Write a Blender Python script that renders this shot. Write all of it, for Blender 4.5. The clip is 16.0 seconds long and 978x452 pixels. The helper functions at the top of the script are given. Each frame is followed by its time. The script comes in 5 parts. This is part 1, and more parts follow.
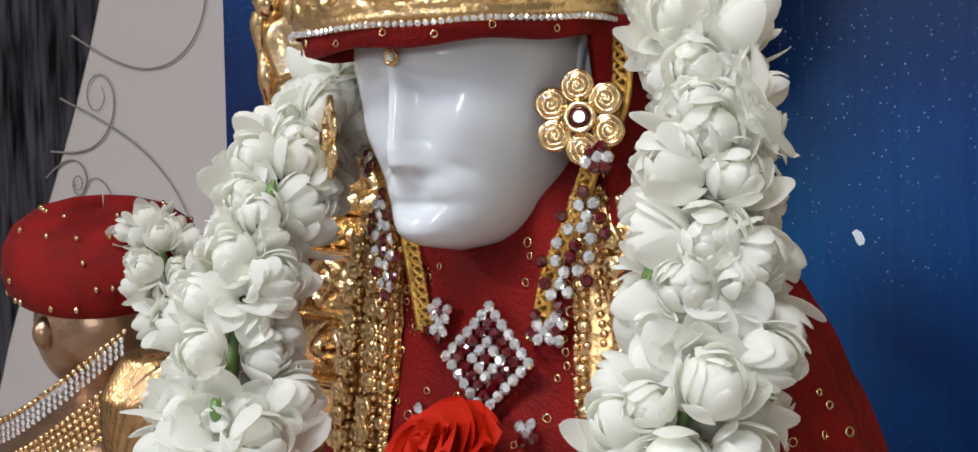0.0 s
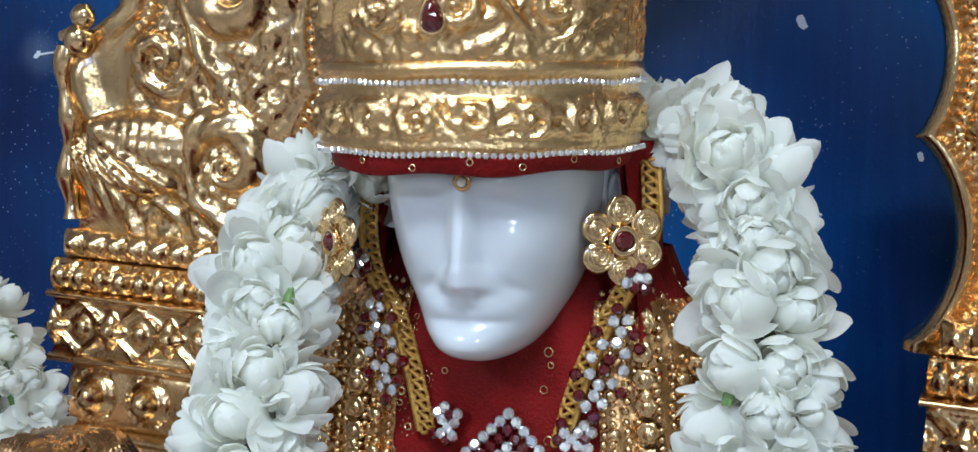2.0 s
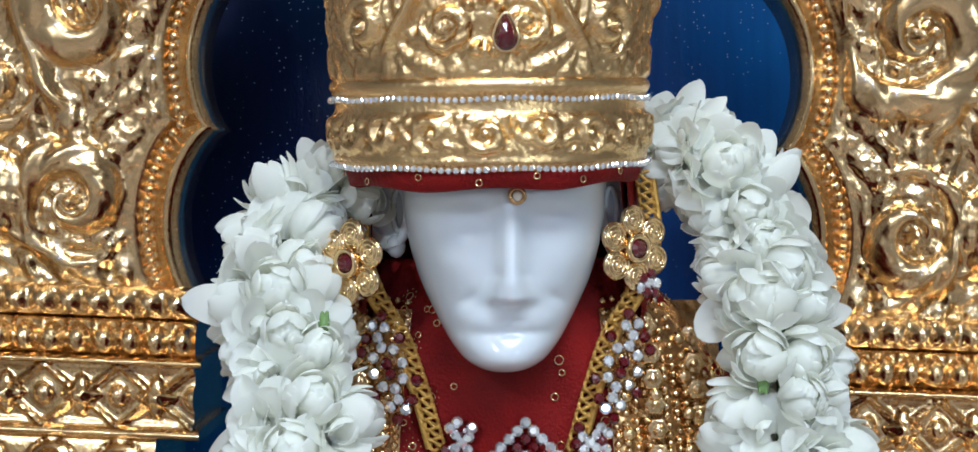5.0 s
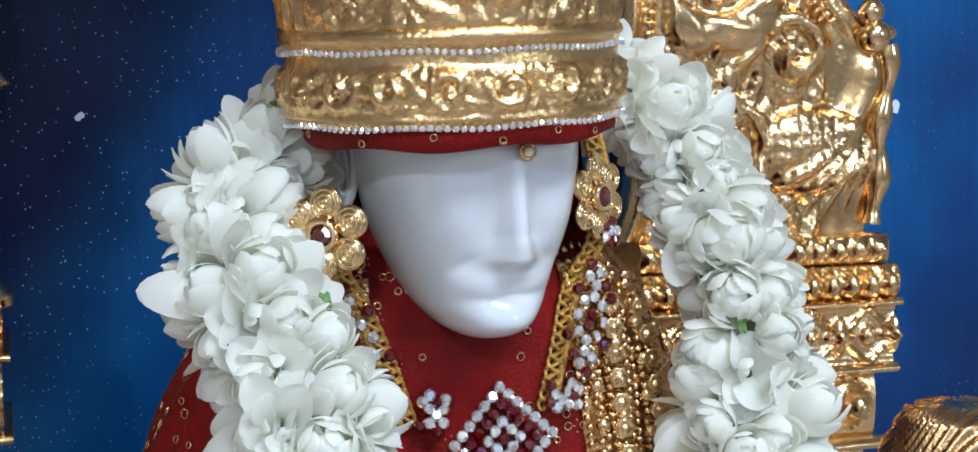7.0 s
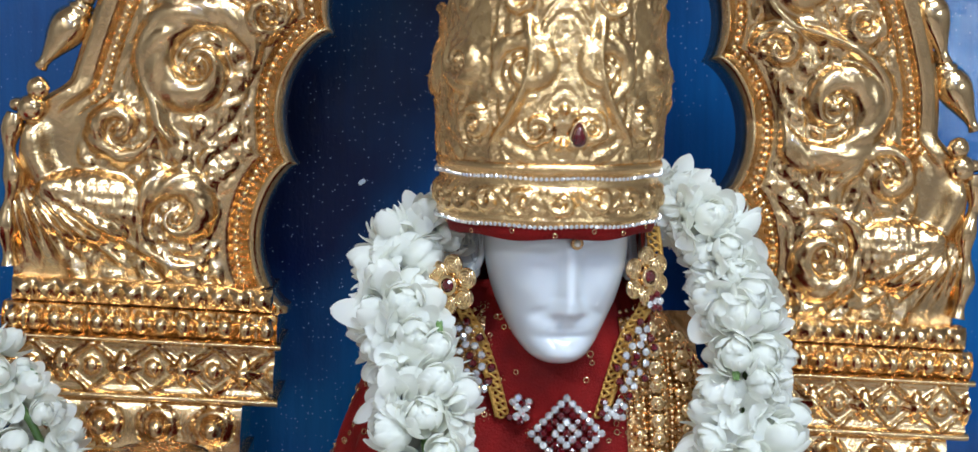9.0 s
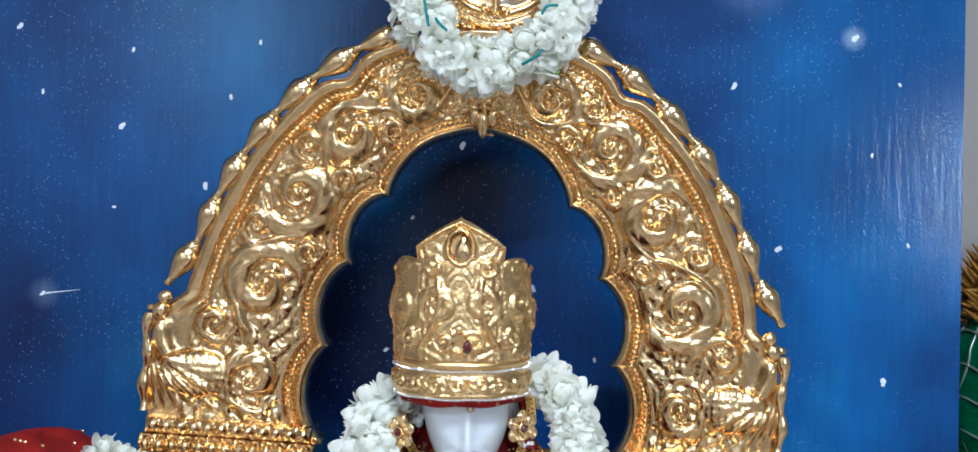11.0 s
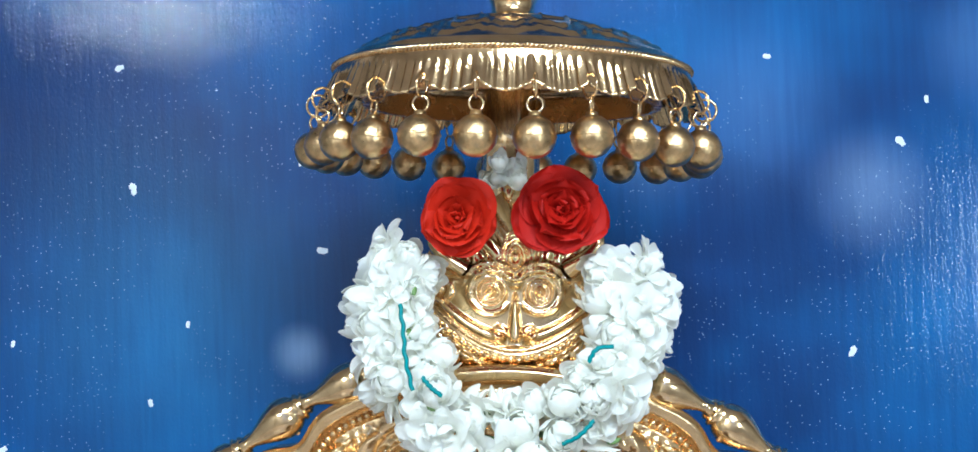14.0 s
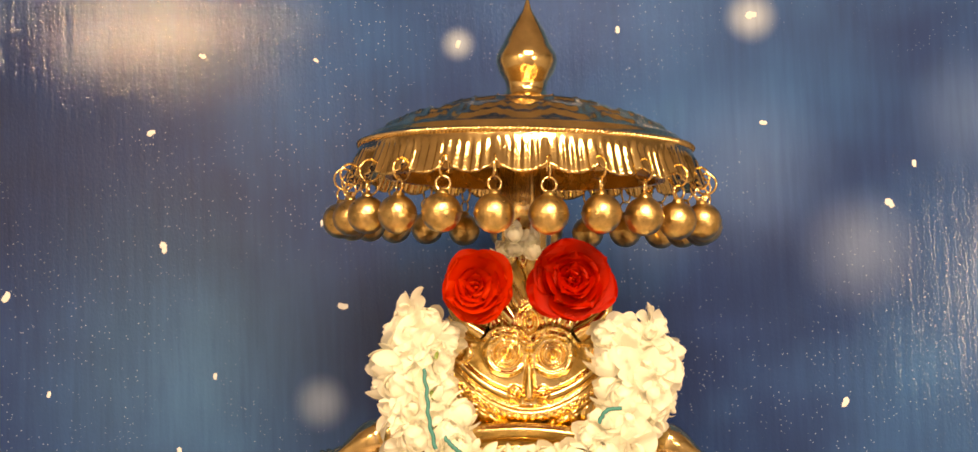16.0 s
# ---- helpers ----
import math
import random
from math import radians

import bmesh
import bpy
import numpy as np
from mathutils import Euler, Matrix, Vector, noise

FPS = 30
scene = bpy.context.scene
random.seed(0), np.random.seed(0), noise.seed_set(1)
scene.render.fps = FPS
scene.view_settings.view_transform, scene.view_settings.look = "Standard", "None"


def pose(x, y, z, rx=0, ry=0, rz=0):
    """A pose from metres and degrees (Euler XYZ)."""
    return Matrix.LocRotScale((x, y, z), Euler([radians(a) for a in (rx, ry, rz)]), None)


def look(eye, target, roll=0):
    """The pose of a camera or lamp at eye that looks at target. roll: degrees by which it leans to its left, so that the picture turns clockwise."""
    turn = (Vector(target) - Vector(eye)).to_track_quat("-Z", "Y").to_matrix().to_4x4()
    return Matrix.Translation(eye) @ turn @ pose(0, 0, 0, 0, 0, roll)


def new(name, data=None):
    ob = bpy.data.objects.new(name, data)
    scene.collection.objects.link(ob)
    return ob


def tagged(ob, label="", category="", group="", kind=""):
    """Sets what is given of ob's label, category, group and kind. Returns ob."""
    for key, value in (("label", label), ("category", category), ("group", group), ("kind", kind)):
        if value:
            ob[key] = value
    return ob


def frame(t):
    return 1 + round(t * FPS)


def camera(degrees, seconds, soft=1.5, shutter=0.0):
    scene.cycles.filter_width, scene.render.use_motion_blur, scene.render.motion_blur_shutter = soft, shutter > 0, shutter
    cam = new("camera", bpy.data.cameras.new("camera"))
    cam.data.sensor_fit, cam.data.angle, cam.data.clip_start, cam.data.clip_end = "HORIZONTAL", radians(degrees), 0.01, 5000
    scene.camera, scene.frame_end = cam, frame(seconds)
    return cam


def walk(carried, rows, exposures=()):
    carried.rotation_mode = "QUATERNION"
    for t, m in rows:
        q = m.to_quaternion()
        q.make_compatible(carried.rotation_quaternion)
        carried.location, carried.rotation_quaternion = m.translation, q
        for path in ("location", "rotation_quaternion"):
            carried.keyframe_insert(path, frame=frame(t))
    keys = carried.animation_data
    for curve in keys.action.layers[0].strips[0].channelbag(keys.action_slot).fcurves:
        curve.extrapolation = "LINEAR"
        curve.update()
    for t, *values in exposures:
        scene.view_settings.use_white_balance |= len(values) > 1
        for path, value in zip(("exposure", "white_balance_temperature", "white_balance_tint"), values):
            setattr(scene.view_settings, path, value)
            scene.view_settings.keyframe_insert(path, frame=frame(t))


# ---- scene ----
cam = camera(39.5, 16.0)
PATH = [
    (0, (0.342, 0.18, 1.239), (-0.951, 1.703, 1.157), -1.1),
    (0.5, (0.31, 0.161, 1.263), (-0.869, 1.774, 1.177), -0.8),
    (1, (0.28, 0.122, 1.278), (-0.747, 1.835, 1.177), 0.6),
    (1.5, (0.239, 0.091, 1.291), (-0.624, 1.892, 1.18), 0.8),
    (2, (0.18, 0.072, 1.298), (-0.51, 1.944, 1.161), 1.0),
    (2.5, (0.138, 0.054, 1.3), (-0.363, 1.984, 1.148), 1.1),
    (3, (0.092, 0.032, 1.309), (-0.237, 1.998, 1.146), 1.0),
    (3.2, (0.081, 0.02, 1.314), (-0.223, 1.99, 1.151), 1.2),
    (5.3, (-0.024, 0.028, 1.287), (0.062, 2.025, 1.212), -2.1),
    (5.5, (-0.045, 0.051, 1.312), (0.152, 2.034, 1.139), -3.1),
    (6, (-0.104, 0.074, 1.301), (0.366, 2.01, 1.121), -2.1),
    (6.5, (-0.157, 0.08, 1.308), (0.429, 1.981, 1.106), -2.5),
    (7, (-0.169, 0.088, 1.306), (0.485, 1.965, 1.09), -2.8),
    (7.5, (-0.173, 0.07, 1.307), (0.487, 1.946, 1.098), -2.3),
    (8, (-0.156, 0.051, 1.297), (0.395, 1.963, 1.098), -1.6),
    (8.2, (-0.145, 0.034, 1.303), (0.265, 1.982, 1.109), -1.3),
    (10.3, (-0.007, -0.62, 1.381), (0.026, 1.38, 1.332), 1.6),
    (10.5, (0.011, -0.639, 1.387), (0.018, 1.361, 1.349), 1.5),
    (11, (0.047, -0.703, 1.432), (-0.007, 1.296, 1.455), 1.2),
    (11.5, (0.061, -0.741, 1.484), (-0.005, 1.257, 1.53), 0.8),
    (12, (0.055, -0.662, 1.555), (-0.012, 1.336, 1.623), 0.0),
    (12.5, (0.046, -0.493, 1.626), (-0.025, 1.504, 1.711), -0.9),
    (13, (0.038, -0.361, 1.666), (-0.033, 1.636, 1.749), -1.6),
    (13.5, (0.035, -0.27, 1.705), (-0.038, 1.727, 1.782), -2.1),
    (14, (0.033, -0.223, 1.714), (-0.046, 1.775, 1.782), -2.1),
    (14.5, (0.027, -0.222, 1.711), (-0.051, 1.775, 1.77), -2.0),
    (15, (0.024, -0.226, 1.706), (-0.053, 1.771, 1.752), -1.9),
    (15.5, (0.017, -0.257, 1.724), (-0.06, 1.74, 1.797), -1.9),
    (16, (0.024, -0.294, 1.744), (-0.051, 1.702, 1.846), -2.1),
]
walk(cam, [(t, look(eye, target, roll)) for t, eye, target, roll in PATH],
     [(0.0, -0.45, 6500, 13), (1.2, -0.36, 6100, 10), (2.4, -0.64, 5450, 6), (3.4, -0.62, 5450, 6), (5.5, -0.46, 5700, 7), (8.2, -0.42, 5700, 8), (11.0, -0.22, 5600, 6), (12.5, 0.03, 5400, 4), (15.4, 0.13, 5500, 4), (15.7, 0.12, 9500, 9), (16.0, 0.22, 25000, 28)])

# ---- light and room air ----
world = bpy.data.worlds.new("room_air")
scene.world = world
world.use_nodes = True
world.node_tree.nodes["Background"].inputs[0].default_value = (0.75, 0.82, 1.0, 1)
world.node_tree.nodes["Background"].inputs[1].default_value = 0.05


def area_lamp(name, at, aim, sx, sy, watts, colour):
    d = bpy.data.lights.new(name, "AREA")
    d.shape, d.size, d.size_y, d.energy, d.color = "RECTANGLE", sx, sy, watts, colour
    ob = new(name, d)
    ob.matrix_world = look(at, aim)
    return tagged(ob, kind="structure")


area_lamp("ceiling_square_lamp", (-1.30, -2.45, 2.74), (-1.30, -2.44, 0), 0.27, 0.27, 95, (0.95, 0.99, 1.0))
area_lamp("ceiling_panel_lamp", (0.35, -0.85, 2.74), (0.35, -0.8, 0), 0.8, 0.8, 62, (0.93, 0.99, 1.0))
area_lamp("window_lamp", (2.09, -3.0, 1.70), (1.6, 0.0, 1.6), 0.30, 0.62, 30, (0.88, 0.97, 1.0))
area_lamp("decor_lamp", (0.22, -2.66, 2.74), (0.22, -2.5, 0), 0.3, 0.2, 22, (0.18, 0.35, 1.0))


# ---- materials ----
def mat(name, base, rough=0.5, metal=0.0, noise_amt=0.12, noise_scale=60.0, bump=0.0, bump_scale=200.0, coat=0.0, vary=0.0, stretch=(1, 1, 1), contrast=0, **more):
    m = bpy.data.materials.new(name)
    m.use_nodes = True
    nt = m.node_tree
    b = nt.nodes["Principled BSDF"]
    b.inputs["Roughness"].default_value = rough
    b.inputs["Metallic"].default_value = metal
    b.inputs["Coat Weight"].default_value = coat
    b.inputs["Coat Roughness"].default_value = 0.08
    for key, value in more.items():
        b.inputs[key.replace("_", " ")].default_value = value
    co = nt.nodes.new("ShaderNodeTexCoord")
    mp = nt.nodes.new("ShaderNodeMapping")
    mp.inputs["Scale"].default_value = stretch
    nt.links.new(co.outputs["Object"], mp.inputs["Vector"])
    n1 = nt.nodes.new("ShaderNodeTexNoise")
    n1.inputs["Scale"].default_value, n1.inputs["Detail"].default_value = noise_scale, 5
    nt.links.new(mp.outputs[0], n1.inputs["Vector"])
    ramp = nt.nodes.new("ShaderNodeMix")
    ramp.data_type = "RGBA"
    ramp.inputs["A"].default_value = (*[c * (1 - noise_amt) for c in base], 1)
    ramp.inputs["B"].default_value = (*[min(1, c * (1 + noise_amt)) for c in base], 1)
    fac = n1.outputs["Fac"]
    if contrast:
        spread = nt.nodes.new("ShaderNodeMapRange")
        spread.inputs["From Min"].default_value, spread.inputs["From Max"].default_value = 0.5 - 0.18 / contrast, 0.5 + 0.18 / contrast
        nt.links.new(fac, spread.inputs["Value"])
        fac = spread.outputs[0]
    nt.links.new(fac, ramp.inputs["Factor"])
    out = ramp.outputs["Result"]
    if vary:
        info = nt.nodes.new("ShaderNodeObjectInfo")
        hsv = nt.nodes.new("ShaderNodeHueSaturation")
        mr = nt.nodes.new("ShaderNodeMapRange")
        mr.inputs["To Min"].default_value, mr.inputs["To Max"].default_value = 1 - vary, 1 + vary
        nt.links.new(info.outputs["Random"], mr.inputs["Value"])
        nt.links.new(mr.outputs[0], hsv.inputs["Value"])
        nt.links.new(out, hsv.inputs["Color"])
        out = hsv.outputs[0]
    nt.links.new(out, b.inputs["Base Color"])
    rr = nt.nodes.new("ShaderNodeMapRange")
    rr.inputs["To Min"].default_value, rr.inputs["To Max"].default_value = rough * 0.75, min(1, rough * 1.3)
    nt.links.new(n1.outputs["Fac"], rr.inputs["Value"])
    nt.links.new(rr.outputs[0], b.inputs["Roughness"])
    if bump:
        n2 = nt.nodes.new("ShaderNodeTexNoise")
        n2.inputs["Scale"].default_value, n2.inputs["Detail"].default_value = bump_scale, 4
        nt.links.new(mp.outputs[0], n2.inputs["Vector"])
        bp = nt.nodes.new("ShaderNodeBump")
        bp.inputs["Strength"].default_value, bp.inputs["Distance"].default_value = bump, 0.002
        nt.links.new(n2.outputs["Fac"], bp.inputs["Height"])
        nt.links.new(bp.outputs[0], b.inputs["Normal"])
    return m


GOLD = mat("embossed_gold", (0.83, 0.585, 0.305), 0.185, 1.0, 0.14, 45, 0.20, 420, contrast=1)
GOLD_SMOOTH = mat("polished_gold", (0.86, 0.615, 0.33), 0.155, 1.0, 0.14, 90, 0.10, 300, contrast=1)
GOLD_CROWN = mat("brushed_crown_gold", (0.90, 0.60, 0.285), 0.24, 1.0, 0.16, 60, 0.30, 520, contrast=1)
GOLD_SATIN = mat("satin_gold", (0.72, 0.49, 0.24), 0.30, 1.0, 0.30, 130, 0.35, 240, contrast=1)
GOLD_DARK = mat("old_gold", (0.64, 0.39, 0.18), 0.26, 1.0, 0.2, 70, 0.2, 350)
GOLD_THREAD = mat("yellow_braid", (0.58, 0.33, 0.07), 0.42, 0.55, 0.25, 300, 0.5, 900)
BRONZE = mat("bronze", (0.46, 0.29, 0.19), 0.28, 0.9, 0.2, 40, 0.15, 200)
MARBLE = mat("white_marble", (0.68, 0.70, 0.73), 0.16, 0.0, 0.06, 30, 0.0, coat=0.25, Subsurface_Weight=0.25, Subsurface_Radius=(0.01, 0.008, 0.007), Subsurface_Scale=0.6)
RED_CLOTH = mat("red_cloth", (0.20, 0.006, 0.005), 0.7, 0.0, 0.3, 40, 0.5, 700, contrast=1, Specular_IOR_Level=0.2)
RUBY = mat("ruby_glass", (0.085, 0.002, 0.005), 0.10, 0.0, 0.1, 50, coat=1.0)
CRYSTAL = mat("clear_stone", (0.98, 0.98, 1.0), 0.04, 0.72, 0.06, 500, coat=1.0)
PEARL = mat("pearl", (0.85, 0.78, 0.66), 0.15, 0.1, 0.03, 50, coat=0.6)
CALYX = mat("green_calyx", (0.15, 0.25, 0.07), 0.45, 0.0, 0.2, 200)
TEAL = mat("teal_thread", (0.0, 0.20, 0.20), 0.6, 0.0, 0.2, 300)
# white walls with the pier's shade mixed into the colour, so grey-beige
WALL = mat("shaded_white_paint", (0.50, 0.45, 0.42), 0.6, 0.0, 0.04, 6, 0.15, 90)
PRINT_DARK = mat("dark_print", (0.030, 0.028, 0.032), 0.7, 0.0, 0.97, 75, stretch=(1, 1, 0.14), contrast=1.3, Specular_IOR_Level=0.08)
PRINT_GREY = mat("grey_print", (0.24, 0.21, 0.20), 0.6, 0.0, 0.2, 20)
# unseen walls: the room's dimness is put into this paint for darker gold
ROOM_WALL = mat("dimmed_wall_paint", (0.33, 0.31, 0.285), 0.6, 0.0, 0.15, 4, 0.1, 60)
FLOOR_STONE = mat("brown_granite", (0.31, 0.26, 0.225), 0.25, 0.0, 0.4, 60)
ALTAR_STONE = mat("pale_stone", (0.45, 0.40, 0.36), 0.3, 0.0, 0.2, 20)
GREEN_CLOTH = mat("green_sequin_cloth", (0.0, 0.16, 0.06), 0.3, 0.45, 0.7, 160, 0.9, 260)
SILVER_TRIM = mat("silver_thread", (0.55, 0.62, 0.60), 0.35, 0.8, 0.3, 400)
FRINGE = mat("orange_fringe", (0.42, 0.20, 0.03), 0.4, 0.5, 0.5, 200, 0.8, 500)


def petal_material(name, tip, base, glow=0.3, rough=0.5):
    m = mat(name, tip, rough, 0.0, 0.04, 120, 0.08, 260, vary=0.04)
    nt = m.node_tree
    b, out = nt.nodes["Principled BSDF"], nt.nodes["Material Output"]
    b.inputs["Specular IOR Level"].default_value = 0.22
    tr = nt.nodes.new("ShaderNodeBsdfTranslucent")
    tr.inputs[0].default_value = (*base, 1)
    mx = nt.nodes.new("ShaderNodeMixShader")
    mx.inputs[0].default_value = glow
    nt.links.new(b.outputs[0], mx.inputs[1])
    nt.links.new(tr.outputs[0], mx.inputs[2])
    nt.links.new(mx.outputs[0], out.inputs["Surface"])
    return m


PETAL = petal_material("jasmine_petal", (0.97, 0.965, 0.915), (0.97, 0.97, 0.89), 0.5)
ROSE_A = petal_material("orange_red_petal", (0.56, 0.016, 0.002), (0.6, 0.03, 0.004), 0.2, 0.6)
ROSE_B = petal_material("crimson_petal", (0.44, 0.007, 0.002), (0.5, 0.012, 0.004), 0.2, 0.6)


def board_material():
    """A glossy board painted as a night sky, brushed from top to bottom."""
    m = bpy.data.materials.new("painted_night_sky")
    m.use_nodes = True
    nt = m.node_tree
    b = nt.nodes["Principled BSDF"]
    b.inputs["Roughness"].default_value = 0.45
    b.inputs["Coat Weight"].default_value, b.inputs["Coat Roughness"].default_value = 0.36, 0.07
    b.inputs["Specular IOR Level"].default_value = 0.12
    co = nt.nodes.new("ShaderNodeTexCoord")

    def noise_node(scale, detail, stretch=(1, 1, 1)):
        mp = nt.nodes.new("ShaderNodeMapping")
        mp.inputs["Scale"].default_value = stretch
        nt.links.new(co.outputs["Object"], mp.inputs["Vector"])
        n = nt.nodes.new("ShaderNodeTexNoise")
        n.inputs["Scale"].default_value, n.inputs["Detail"].default_value = scale, detail
        nt.links.new(mp.outputs[0], n.inputs["Vector"])
        return n

    def ramp_node(src, stops):
        r = nt.nodes.new("ShaderNodeValToRGB")
        els = r.color_ramp.elements
        while len(els) < len(stops):
            els.new(0.5)
        for e, (p, c) in zip(els, stops):
            e.position, e.color = p, (*c, 1)
        nt.links.new(src, r.inputs[0])
        return r.outputs[0]

    def blend(fac, a, colour, mode="MIX"):
        x = nt.nodes.new("ShaderNodeMix")
        x.data_type, x.blend_type = "RGBA", mode
        nt.links.new(fac, x.inputs["Factor"])
        nt.links.new(a, x.inputs["A"])
        if isinstance(colour, tuple):
            x.inputs["B"].default_value = (*colour, 1)
        else:
            nt.links.new(colour, x.inputs["B"])
        return x.outputs["Result"]

    big = noise_node(2.1, 4)
    col = ramp_node(big.outputs["Fac"], [(0.28, (0.002, 0.014, 0.062)), (0.44, (0.004, 0.038, 0.16)), (0.58, (0.008, 0.105, 0.33)), (0.76, (0.035, 0.25, 0.50))])
    for x, z, r, amt, tone in CLOUDS_AND_SHADE:
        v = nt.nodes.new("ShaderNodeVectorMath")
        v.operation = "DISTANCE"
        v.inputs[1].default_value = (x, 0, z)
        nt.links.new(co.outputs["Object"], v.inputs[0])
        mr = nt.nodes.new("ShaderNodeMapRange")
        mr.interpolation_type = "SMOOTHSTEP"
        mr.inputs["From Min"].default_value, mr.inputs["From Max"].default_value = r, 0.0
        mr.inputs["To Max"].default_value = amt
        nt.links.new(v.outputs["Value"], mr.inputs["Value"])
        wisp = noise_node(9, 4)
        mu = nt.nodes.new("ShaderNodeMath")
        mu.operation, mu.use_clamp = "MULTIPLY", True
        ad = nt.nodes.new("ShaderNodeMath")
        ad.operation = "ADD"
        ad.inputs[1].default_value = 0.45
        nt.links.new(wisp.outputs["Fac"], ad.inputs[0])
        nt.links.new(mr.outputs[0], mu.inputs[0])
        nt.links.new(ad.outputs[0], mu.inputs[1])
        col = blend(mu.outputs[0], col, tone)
    vor = nt.nodes.new("ShaderNodeTexVoronoi")
    vor.inputs["Scale"].default_value = 230
    nt.links.new(co.outputs["Object"], vor.inputs["Vector"])
    lt = nt.nodes.new("ShaderNodeMapRange")
    lt.inputs["From Min"].default_value, lt.inputs["From Max"].default_value = 0.16, 0.05
    nt.links.new(vor.outputs["Distance"], lt.inputs["Value"])
    sep = nt.nodes.new("ShaderNodeSeparateColor")
    nt.links.new(vor.outputs["Color"], sep.inputs[0])
    few = nt.nodes.new("ShaderNodeMath")
    few.operation = "GREATER_THAN"
    few.inputs[1].default_value = 0.30
    nt.links.new(sep.outputs[0], few.inputs[0])
    dots = nt.nodes.new("ShaderNodeMath")
    dots.operation = "MULTIPLY"
    nt.links.new(lt.outputs[0], dots.inputs[0])
    nt.links.new(few.outputs[0], dots.inputs[1])
    half = nt.nodes.new("ShaderNodeMath")
    half.operation = "MULTIPLY"
    half.inputs[1].default_value = 0.85
    patch = noise_node(5, 3)
    some = nt.nodes.new("ShaderNodeMapRange")
    some.inputs["From Min"].default_value, some.inputs["From Max"].default_value = 0.44, 0.56
    some.inputs["To Min"].default_value = 0.03
    nt.links.new(patch.outputs["Fac"], some.inputs["Value"])
    thin = nt.nodes.new("ShaderNodeMath")
    thin.operation = "MULTIPLY"
    nt.links.new(dots.outputs[0], thin.inputs[0])
    nt.links.new(some.outputs[0], thin.inputs[1])
    nt.links.new(thin.outputs[0], half.inputs[0])
    col = blend(half.outputs[0], col, (0.45, 0.58, 0.8))
    brush = noise_node(150, 5, (1.0, 1, 0.07))
    tone = ramp_node(brush.outputs["Fac"], [(0.3, (0.86, 0.88, 0.90)), (0.7, (1.09, 1.09, 1.08))])
    one = nt.nodes.new("ShaderNodeValue")
    one.outputs[0].default_value = 1.0
    col = blend(one.outputs[0], col, tone, "MULTIPLY")
    nt.links.new(col, b.inputs["Base Color"])
    streak = noise_node(130, 5, (1.0, 1, 0.10))
    grain = noise_node(420, 2, (1.0, 1, 0.6))
    fine = nt.nodes.new("ShaderNodeBump")
    fine.inputs["Strength"].default_value, fine.inputs["Distance"].default_value = 0.2, 0.001
    nt.links.new(grain.outputs["Fac"], fine.inputs["Height"])
    bp = nt.nodes.new("ShaderNodeBump")
    bp.inputs["Strength"].default_value, bp.inputs["Distance"].default_value = 0.17, 0.002
    nt.links.new(fine.outputs[0], bp.inputs["Normal"])
    nt.links.new(streak.outputs["Fac"], bp.inputs["Height"])
    nt.links.new(bp.outputs[0], b.inputs["Normal"])
    nt.links.new(bp.outputs[0], b.inputs["Coat Normal"])
    return m


# painted clouds and glows, plus navy patches that also hold the arch's shade: x, z from the board's middle, reach,
# strength, colour
CLOUDS_AND_SHADE = [(-0.02, -0.12, 0.20, 1.1, (0.002, 0.009, 0.045)), (-0.17, -0.26, 0.22, 0.8, (0.002, 0.012, 0.075)), (0.08, -0.28, 0.22, 0.8, (0.006, 0.044, 0.205)), (-0.24, -0.46, 0.20, 0.95, (0.002, 0.012, 0.062)), (0.0, -0.50, 0.17, 0.9, (0.002, 0.014, 0.07)), (0.325, 0.174, 0.07, 0.35, (0.3, 0.45, 0.75)), (0.22, 0.25, 0.11, 0.2, (0.2, 0.36, 0.7)),
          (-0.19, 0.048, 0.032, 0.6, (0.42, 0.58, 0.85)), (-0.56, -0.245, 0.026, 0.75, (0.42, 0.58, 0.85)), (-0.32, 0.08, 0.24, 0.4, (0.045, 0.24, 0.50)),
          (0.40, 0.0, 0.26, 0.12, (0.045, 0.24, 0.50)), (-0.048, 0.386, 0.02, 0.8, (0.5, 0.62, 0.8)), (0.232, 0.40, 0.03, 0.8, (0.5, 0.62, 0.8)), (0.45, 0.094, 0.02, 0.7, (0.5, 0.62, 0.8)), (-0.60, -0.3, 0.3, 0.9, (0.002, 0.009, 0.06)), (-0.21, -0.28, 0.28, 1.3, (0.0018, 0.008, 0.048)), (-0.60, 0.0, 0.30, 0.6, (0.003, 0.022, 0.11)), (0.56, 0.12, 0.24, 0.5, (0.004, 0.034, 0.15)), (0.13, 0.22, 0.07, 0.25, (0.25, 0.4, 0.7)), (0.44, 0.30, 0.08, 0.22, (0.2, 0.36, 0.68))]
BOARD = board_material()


# ---- building helpers ----
def mesh_of(name, verts, faces, material, smooth=True, sharp=None):
    me = bpy.data.meshes.new(name)
    me.from_pydata([tuple(v) for v in verts], [], [tuple(f) for f in faces])
    me.materials.append(material)
    if smooth:
        me.polygons.foreach_set("use_smooth", [True] * len(me.polygons))
        if sharp:
            me.set_sharp_from_angle(angle=radians(sharp))
    me.update()
    return me


